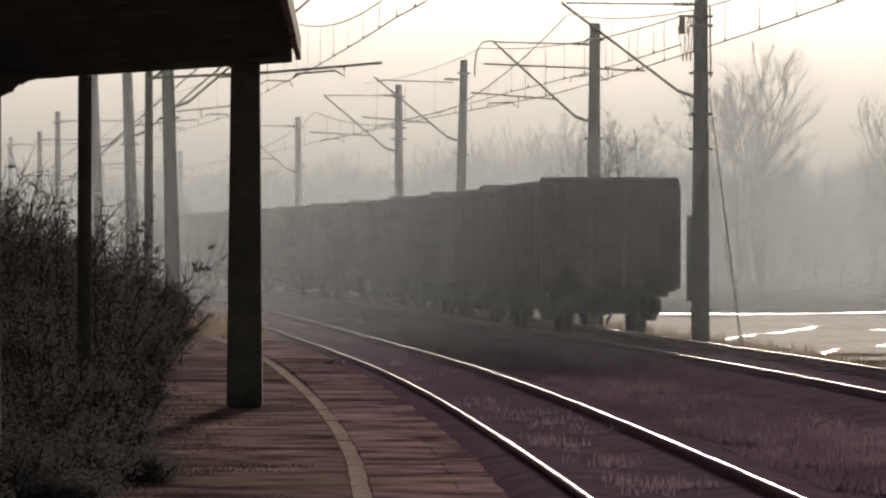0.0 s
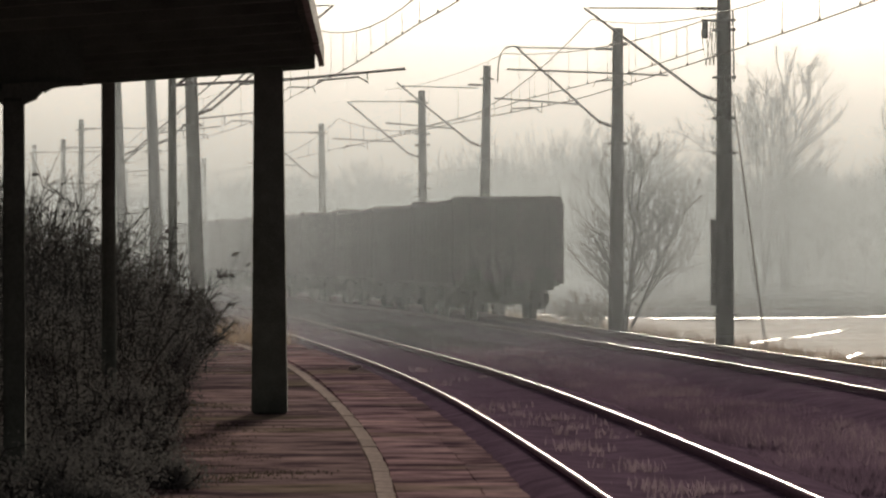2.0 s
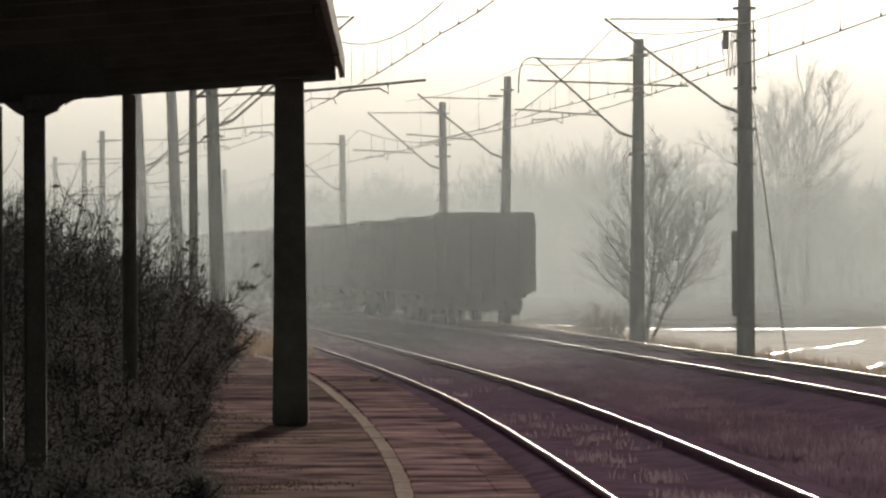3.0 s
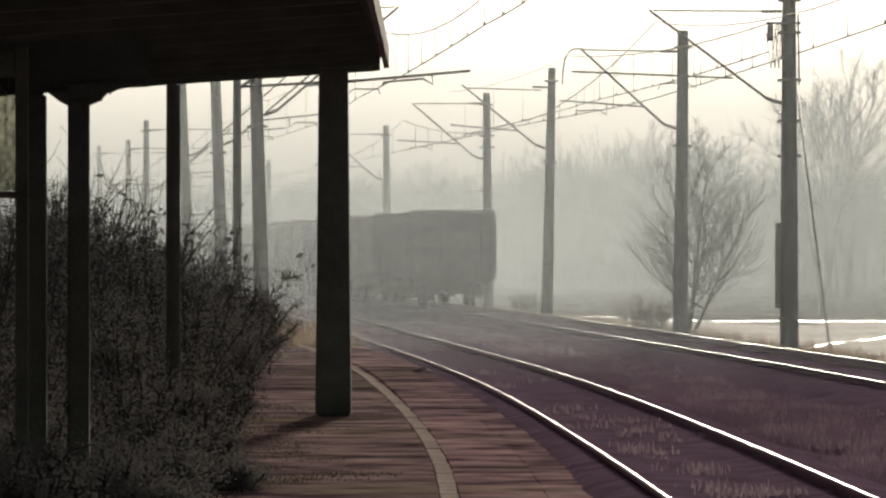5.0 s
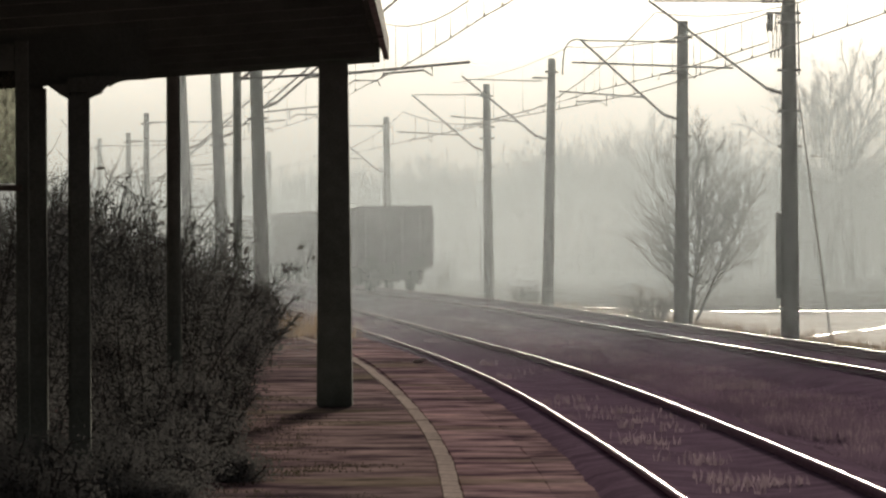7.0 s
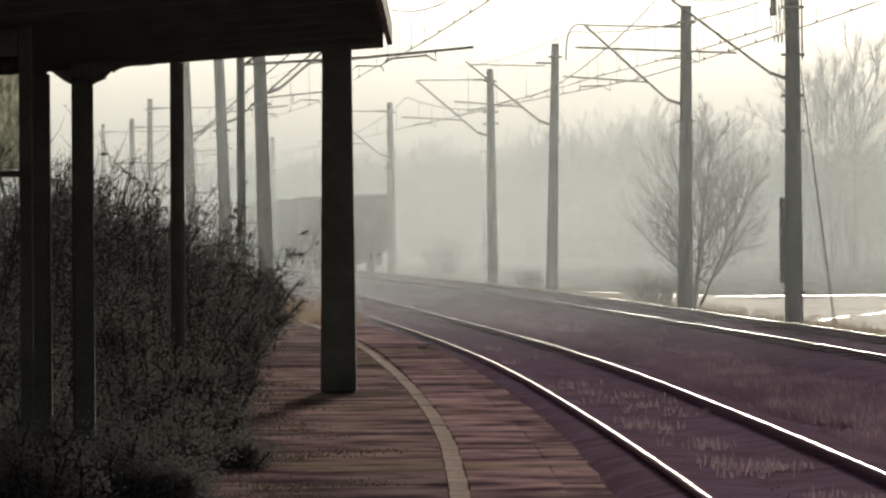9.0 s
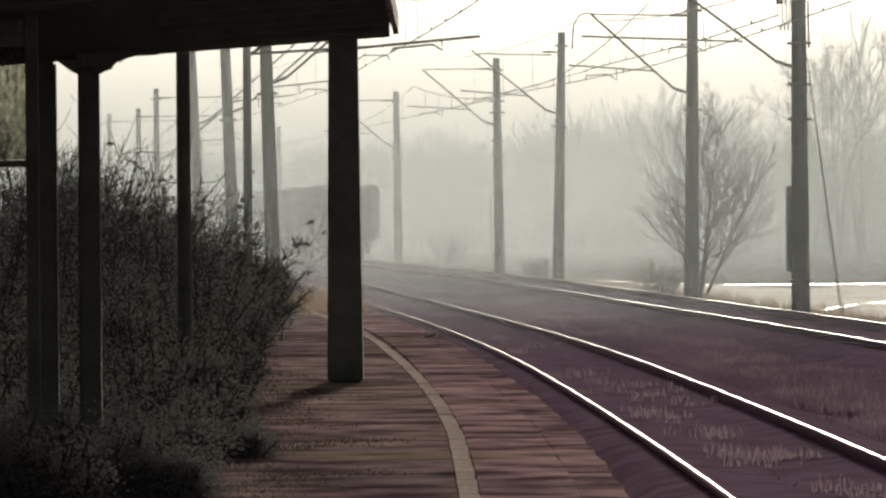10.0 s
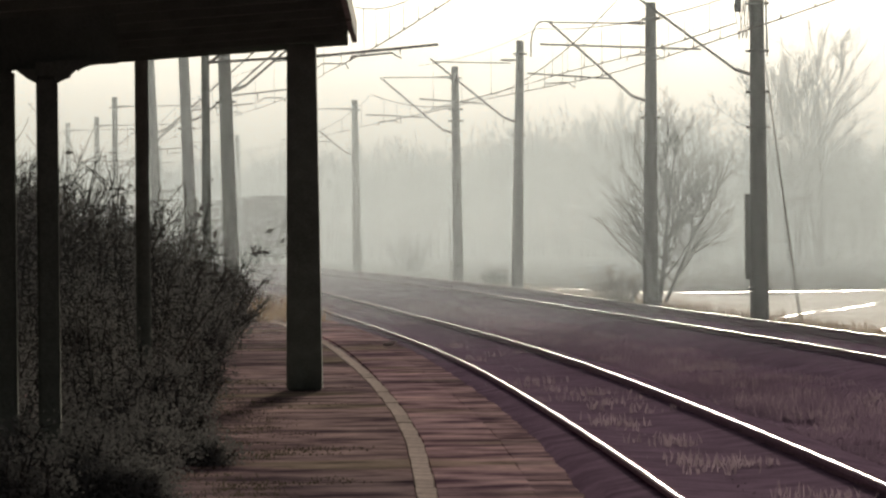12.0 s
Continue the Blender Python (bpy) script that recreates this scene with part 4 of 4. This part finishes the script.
def build_ice():
    """Thin ragged sheets of ice that lie along hollows of the meadow: start, end, width."""
    for i, (x0, y0, x1, y1, w) in enumerate([(7.6, 187, 15.5, 188, 0.9), (14.4, 188.4, 26.0, 191, 1.5), (7.9, 129, 9.9, 141, 0.2), (9.7, 139, 12.6, 154, 0.25),
                                             (9.5, 116.5, 10.4, 122, 0.25), (13.2, 150, 16.5, 149, 0.5), (11.4, 124, 12.4, 130, 0.3), (5.2, 190, 8.2, 189, 1.6), (4.0, 198, 5.4, 196, 1.2)]):
        a, b = Vector((x0, y0, 0)), Vector((x1, y1, 0))
        run = (b - a).length
        u = (b - a) / run
        side = Vector((-u.y, u.x, 0))
        n = max(24, int(run * 4))
        bm = bmesh.new()
        top, low = [], []
        for k in range(n + 1):
            f = k / n
            taper = min(1.0, 4.5 * f + 0.04, 4.5 * (1 - f) + 0.04)
            drift = side * w * 0.35 * noise.noise((f * run * 0.25, i * 5.3, 1))
            rows = []
            for e, q in ((-1, 2), (0, 5), (1, 9)):
                half = w * 0.5 * taper * max(0.12, 0.7 + 0.75 * noise.noise((f * run * 0.8, i * 3.7, q)) + 0.25 * noise.noise((f * run * 3.1, i * 1.9, q)))
                p = a + u * run * f + drift + side * half * e
                rows.append((p.x, p.y, meadow(p.x, p.y) + 0.035 - 0.012 * abs(e)))
            top.append([bm.verts.new(p) for p in rows])
            low.append([bm.verts.new((p[0], p[1], p[2] - 0.12)) for p in rows])
        for k in range(n):
            for e in range(2):
                bm.faces.new((top[k][e], top[k + 1][e], top[k + 1][e + 1], top[k][e + 1]))
            bm.faces.new((low[k][0], low[k + 1][0], top[k + 1][0], top[k][0]))
            bm.faces.new((top[k][2], top[k + 1][2], low[k + 1][2], low[k][2]))
        bmesh.ops.recalc_face_normals(bm, faces=list(bm.faces))
        single("ice_patch", bm, M_ICE, "glinting sheet of ice and meltwater on the meadow", "ice", pose(0, 0, 0), "ice on the meadow")


# ---------------------------------------------------------------- train
TRACK2 = SECOND + GAUGE / 2
RAIL2 = 0.065
WAGON = 14.0


def build_bogie(parent, y):
    bg = part("bogie", bmesh_bogie(), M_IRON, parent, "cast steel bogie frame")
    bg.matrix_basis = pose(0, y, 0)
    for dy in (-0.9, 0.9):
        for s in (-1, 1):
            bm = bmesh.new()
            m = Matrix.Translation((s * 0.75, dy, 0.46)) @ Matrix.Rotation(radians(90), 4, "Y")
            bmesh.ops.create_cone(bm, cap_ends=True, segments=28, radius1=0.46, radius2=0.46, depth=0.12, matrix=m)
            m = Matrix.Translation((s * 0.69, dy, 0.46)) @ Matrix.Rotation(radians(90), 4, "Y")
            bmesh.ops.create_cone(bm, cap_ends=True, segments=28, radius1=0.49, radius2=0.49, depth=0.03, matrix=m)
            m = Matrix.Translation((s * 0.84, dy, 0.46)) @ Matrix.Rotation(radians(90), 4, "Y")
            bmesh.ops.create_cone(bm, cap_ends=True, segments=16, radius1=0.13, radius2=0.1, depth=0.1, matrix=m)
            part("wheel", bm, M_IRON, bg)


def bmesh_bogie():
    bm = bmesh.new()
    for s in (-1, 1):
        prof = [(-1.3, 0.42), (-0.7, 0.36), (-0.4, 0.25), (0.4, 0.25), (0.7, 0.36), (1.3, 0.42), (1.3, 0.66), (0.5, 0.78), (-0.5, 0.78), (-1.3, 0.66)]
        a0 = [bm.verts.new((s * 0.98, y, z)) for y, z in prof]
        a1 = [bm.verts.new((s * 1.1, y, z)) for y, z in prof]
        for i in range(len(prof)):
            bm.faces.new((a0[i], a0[(i + 1) % len(prof)], a1[(i + 1) % len(prof)], a1[i]))
        bm.faces.new(a0)
        bm.faces.new(a1)
    box(bm, -0.98, 0.98, -0.25, 0.25, 0.5, 0.85)
    for dy in (-0.9, 0.9):
        box(bm, -0.95, 0.95, dy - 0.07, dy + 0.07, 0.39, 0.53)
    bmesh.ops.recalc_face_normals(bm, faces=list(bm.faces))
    return bm


def build_wagon(load, z1=2.9):
    """An open-topped high-sided bogie wagon, its frame at rail level under its middle."""
    w = thing("freight_wagon", pose(0, 0, 0), "brown high-sided bogie freight wagon with ribbed sides", "freight wagon", "wagons of the train")
    L, B, z0 = 6.45, 1.335, 0.98
    bm = bmesh.new()
    for s in (-1, 1):
        box(bm, *sorted((s * B, s * (B - 0.06))), -L, L, z0, z1, 0.01)
        box(bm, -B + 0.06, B - 0.06, *sorted((s * L, s * (L - 0.06))), z0, z1, 0.01)
    box(bm, -B + 0.06, B - 0.06, -L + 0.06, L - 0.06, z0, z0 + 0.08)
    part("body", bm, M_WAGON, w)
    bm = bmesh.new()
    for s in (-1, 1):
        box(bm, *sorted((s * (B - 0.07), s * (B + 0.05))), -L - 0.03, L + 0.03, z1, z1 + 0.09, 0.02)
        box(bm, -B + 0.07, B - 0.07, *sorted((s * (L + 0.04), s * (L - 0.07))), z1, z1 + 0.09, 0.02)
    part("top_rail", bm, M_RIB, w, "heavy rolled top rail")
    for s in (-1, 1):
        part("end_cap", box(bmesh.new(), -B - 0.02, B + 0.02, *sorted((s * (L + 0.045), s * (L - 0.075))), z1 + 0.092, z1 + 0.16, 0.015), M_RIB, w, "raised end wall coping")
    rib = finish("rib", box(bmesh.new(), -0.05, 0.06, -0.06, 0.06, z0 - 0.08, z1 - 0.002, 0.015), M_RIB)
    for s in (-1, 1):
        for k in range(10):
            r = part("rib", rib, None, w)
            r.matrix_basis = pose(s * (B + 0.052), -L + 0.35 + k * (2 * L - 0.7) / 9, 0)
        for k in range(4):
            r = part("end_rib", rib, None, w)
            r.matrix_basis = pose(-0.99 + 0.66 * k, s * (L + 0.062), 0, 0, 0, 90)
    bm = bmesh.new()
    for s in (-1, 1):
        box(bm, *sorted((s * 0.35, s * 0.5)), -L + 0.1, L - 0.1, 0.72, z0 - 0.004)
        box(bm, -B + 0.17, B - 0.17, *sorted((s * (L - 0.02), s * (L - 0.25))), 0.74, z0 - 0.004)
        box(bm, *sorted((s * (B - 0.16), s * (B - 0.03))), -L, L, 0.84, z0 - 0.004)
    part("underframe", bm, M_IRON, w, "steel underframe")
    for s in (-1, 1):
        for q in (-1, 1):
            bm = bmesh.new()
            m = Matrix.Translation((q * 0.875, s * (L + 0.22), 1.05)) @ Matrix.Rotation(radians(90), 4, "X")
            bmesh.ops.create_cone(bm, cap_ends=True, segments=16, radius1=0.1, radius2=0.1, depth=0.46, matrix=m)
            m = Matrix.Translation((q * 0.875, s * (L + 0.47), 1.05)) @ Matrix.Rotation(radians(90), 4, "X")
            bmesh.ops.create_cone(bm, cap_ends=True, segments=20, radius1=0.25, radius2=0.25, depth=0.05, matrix=m)
            part("buffer", bm, M_IRON, w, "round steel buffer")
        bm = box(bmesh.new(), -0.06, 0.06, *sorted((s * (L + 0.05), s * (L + 0.3))), 0.6, 1.1, 0.02)
        part("coupling", bm, M_IRON, w, "hanging screw coupling")
        build_bogie(w, s * 4.5)
    if load:
        bm = bmesh.new()
        n, m2 = 30, 9
        g = [[bm.verts.new((-B + 0.1 + (2 * B - 0.2) * j / m2, -L + 0.1 + (2 * L - 0.2) * i / n,
                            z1 - 0.25 + load * math.sin(math.pi * j / m2) * min(1, 4 * math.sin(math.pi * i / n)) + 0.05 * noise.noise((i * 0.9, j * 0.9, load * 9))))
              for j in range(m2 + 1)] for i in range(n + 1)]
        for i in range(n):
            for j in range(m2):
                bm.faces.new((g[i][j], g[i][j + 1], g[i + 1][j + 1], g[i + 1][j]))
        part("load", bm, M_LOAD, w, "heaped dark coal load")
    return w


def build_loco():
    w = thing("electric_locomotive", pose(0, 0, 0), "dark green electric locomotive at the head of the train", "locomotive")
    prof = [(-1.45, 1.0), (1.45, 1.0), (1.48, 1.5), (1.42, 3.2), (1.15, 3.85), (0.7, 4.05), (-0.7, 4.05), (-1.15, 3.85), (-1.42, 3.2), (-1.48, 1.5)]
    part("body", prism(bmesh.new(), prof, -7.8, 7.8), M_LOCO, w)
    for y in (-5.5, 5.5):
        part("pantograph", tube(bmesh.new(), [(-0.5, y, 4.05), (-0.3, y + 0.9, 4.6), (0.3, y + 0.9, 4.6), (0.5, y, 4.05)], 0.03, 6), M_IRON, w, "folded pantograph")
    for y in (-5.0, 5.0):
        build_bogie(w, y)
    for s in (-1, 1):
        for k in range(4):
            part("side_window", box(bmesh.new(), *sorted((s * 1.452, s * 1.475)), -5.1 + 3 * k, -4.1 + 3 * k, 2.3, 2.9), M_GLASS, w)
    return w


def rear_station(t):
    """Where the train's last buffers are at t seconds."""
    return 104.2 + 14.9 * t - 0.33 * t * t


def train_pose(y):
    return pose(*lane(y, TRACK2 + 0.06, RAIL2), 0, 0, heading(y))


TIMES = [0.5 * i for i in range(25)]


def build_train():
    last, full, low, empty = build_wagon(0.0, 2.92), build_wagon(0.42), build_wagon(0.3), build_wagon(0.0)
    cars = [last]
    for i in range(1, 12):
        src = (full, low, empty)[(i * 2 + i // 3) % 3]
        if src in cars:
            src = copy_thing(src, pose(0, 0, 0))
        cars.append(src)
    cars.append(build_loco())
    return cars


def motions(cars):
    for i, c in enumerate(cars):
        extra = 1.0 if i == len(cars) - 1 else 0.0
        walk(c, [(t, train_pose(rear_station(t) + WAGON * (i + 0.5) + extra)) for t in TIMES])


# ---------------------------------------------------------------- haze threads
def build_haze_threads():
    """Haze stand-in: sheets of countless fine bright threads, denser low down, open air between."""
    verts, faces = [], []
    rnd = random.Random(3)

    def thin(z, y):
        """The threads start softly above the ground near the station and thin out upwards."""
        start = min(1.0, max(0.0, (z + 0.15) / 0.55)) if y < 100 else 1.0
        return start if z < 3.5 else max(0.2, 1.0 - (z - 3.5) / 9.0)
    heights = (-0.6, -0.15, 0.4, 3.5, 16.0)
    # distance of each sheet and the share it covers, so far things fade
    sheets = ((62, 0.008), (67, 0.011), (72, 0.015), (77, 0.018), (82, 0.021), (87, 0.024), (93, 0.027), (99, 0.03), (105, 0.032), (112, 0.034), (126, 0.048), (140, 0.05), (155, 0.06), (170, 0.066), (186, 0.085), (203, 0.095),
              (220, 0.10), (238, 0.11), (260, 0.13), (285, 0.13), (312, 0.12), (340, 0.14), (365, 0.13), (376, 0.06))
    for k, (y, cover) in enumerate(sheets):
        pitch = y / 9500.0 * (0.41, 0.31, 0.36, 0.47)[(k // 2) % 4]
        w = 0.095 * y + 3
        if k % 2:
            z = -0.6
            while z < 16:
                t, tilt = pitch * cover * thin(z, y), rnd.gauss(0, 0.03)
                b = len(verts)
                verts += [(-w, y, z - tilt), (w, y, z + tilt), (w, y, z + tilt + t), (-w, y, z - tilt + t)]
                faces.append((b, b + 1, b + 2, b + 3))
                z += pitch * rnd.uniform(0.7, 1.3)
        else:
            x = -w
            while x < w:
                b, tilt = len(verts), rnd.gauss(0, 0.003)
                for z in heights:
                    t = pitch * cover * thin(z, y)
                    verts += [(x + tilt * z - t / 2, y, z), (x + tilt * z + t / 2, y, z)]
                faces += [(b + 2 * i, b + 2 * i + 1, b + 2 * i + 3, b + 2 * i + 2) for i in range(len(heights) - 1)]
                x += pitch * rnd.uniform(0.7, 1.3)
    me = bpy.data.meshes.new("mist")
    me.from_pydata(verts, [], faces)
    me.materials.append(M_HAZE_THREAD)
    tagged(new("mist", me), "sheets of fine pale threads that stand in for winter haze over the railway", "mist", kind="stuff")


def build_lamp_posts():
    x, y = -418 * 95 / 9500, 95.0
    sm = thing("steel_catenary_mast", pose(x, y, DECK - 0.02), "slender dark steel catenary mast with a long registration tube", "catenary mast", "masts of the near track")
    part("shaft", tube(bmesh.new(), [(0, 0, 0), (0, 0, 3), (0, 0, 6.9)], [0.085, 0.075, 0.06], 12), M_POST, sm, smooth=True)
    part("foot", box(bmesh.new(), -0.16, 0.16, -0.16, 0.16, 0.0, 0.12, 0.02), M_KERB, sm, "square concrete foot")
    part("registration_tube", tube(bmesh.new(), [(0.05, 0, 4.42), (2.2, 0, 4.53), (4.13, 0, 4.70)], 0.028, 6), M_STEEL, sm, "long horizontal registration tube")
    part("steady_arm", tube(bmesh.new(), [(3.45, 0, 4.63), (3.47, 0, 4.46), (3.3, 0, 4.56), (2.6, 0, 4.50), (2.55, 0, 4.42)], 0.02, 5), M_STEEL, sm, "bent steady arm")
    part("bracket_strut", tube(bmesh.new(), [(0.05, 0, 4.40), (2.7, 0, 6.3)], 0.032, 6), M_STEEL, sm, "diagonal bracket strut")
    part("top_tie", tube(bmesh.new(), [(0.05, 0, 6.25), (2.65, 0, 6.27)], 0.022, 6), M_STEEL, sm, "thin bracket tie")
    for k, y, r in ((-531, 44, 0.059),):
        lp = thing("platform_pole", pose(k * y / 9500, y, DECK - 0.02), "dark slender platform pole behind the canopy", "pole", "platform poles")
        part("shaft", tube(bmesh.new(), [(0, 0, 0), (0, 0, 1.5), (0, 0, 2.8)], [r * 1.1, r, r * 0.95], 12), M_POST, lp, smooth=True)
        part("foot", box(bmesh.new(), -0.16, 0.16, -0.16, 0.16, 0.0, 0.12, 0.02), M_KERB, lp, "square concrete foot")


build_ground()
build_canopy()
build_shelter()
build_masts()
build_wires(GAUGE / 2, "near_track_overhead_line", "thin sagging overhead wires above the near track",
            ((18, 54, 7.2, 7.2), (54, 126, 7.23, 7.23), (126, 156, 7.15, 7.1), (156, 186, 7.1, 7.0), (186, 215, 7.0, 6.9), (215, 262, 6.9, 6.8)),
            ((18, 5.3), (77, 5.34), (86, 5.43), (110, 5.46), (135, 5.55), (262, 5.5)))
build_wires(TRACK2, "far_track_overhead_line", "thin sagging overhead wires above the far track",
            ((46, 113.5, 6.75, 6.72), (113.5, 187, 6.72, 6.4), (187, 228, 6.4, 5.7), (228, 297, 5.7, 5.6)),
            ((46, 5.11), (118, 5.11), (135, 5.24), (152, 5.36), (187, 5.36), (297, 5.3)), 0.0009)
build_wires(TRACK2 + 0.05, "overlapping_overhead_line", "second overhead wire that joins the far track's line at the masts",
            ((92, 135, 5.75, 6.78), (135, 170, 6.78, 6.9)), ((92, 5.26), (106, 5.3), (129, 5.46), (150, 5.46), (170, 5.4)), 0.0004)
build_vegetation()
build_flood()
build_fragments()
build_ice()
build_lamp_posts()
CARS = build_train()
build_haze_threads()
build_stones()
TRACKS = [build_track(0.0, 0.03, 0.0, "near_track", "curving railway track with polished rails beside the platform", (28, 125), 0.035),
          build_track(SECOND, 0.05, 0.04, "far_track", "second curving railway track with polished rails", (60, 150))]
build_platform()
motions(CARS)
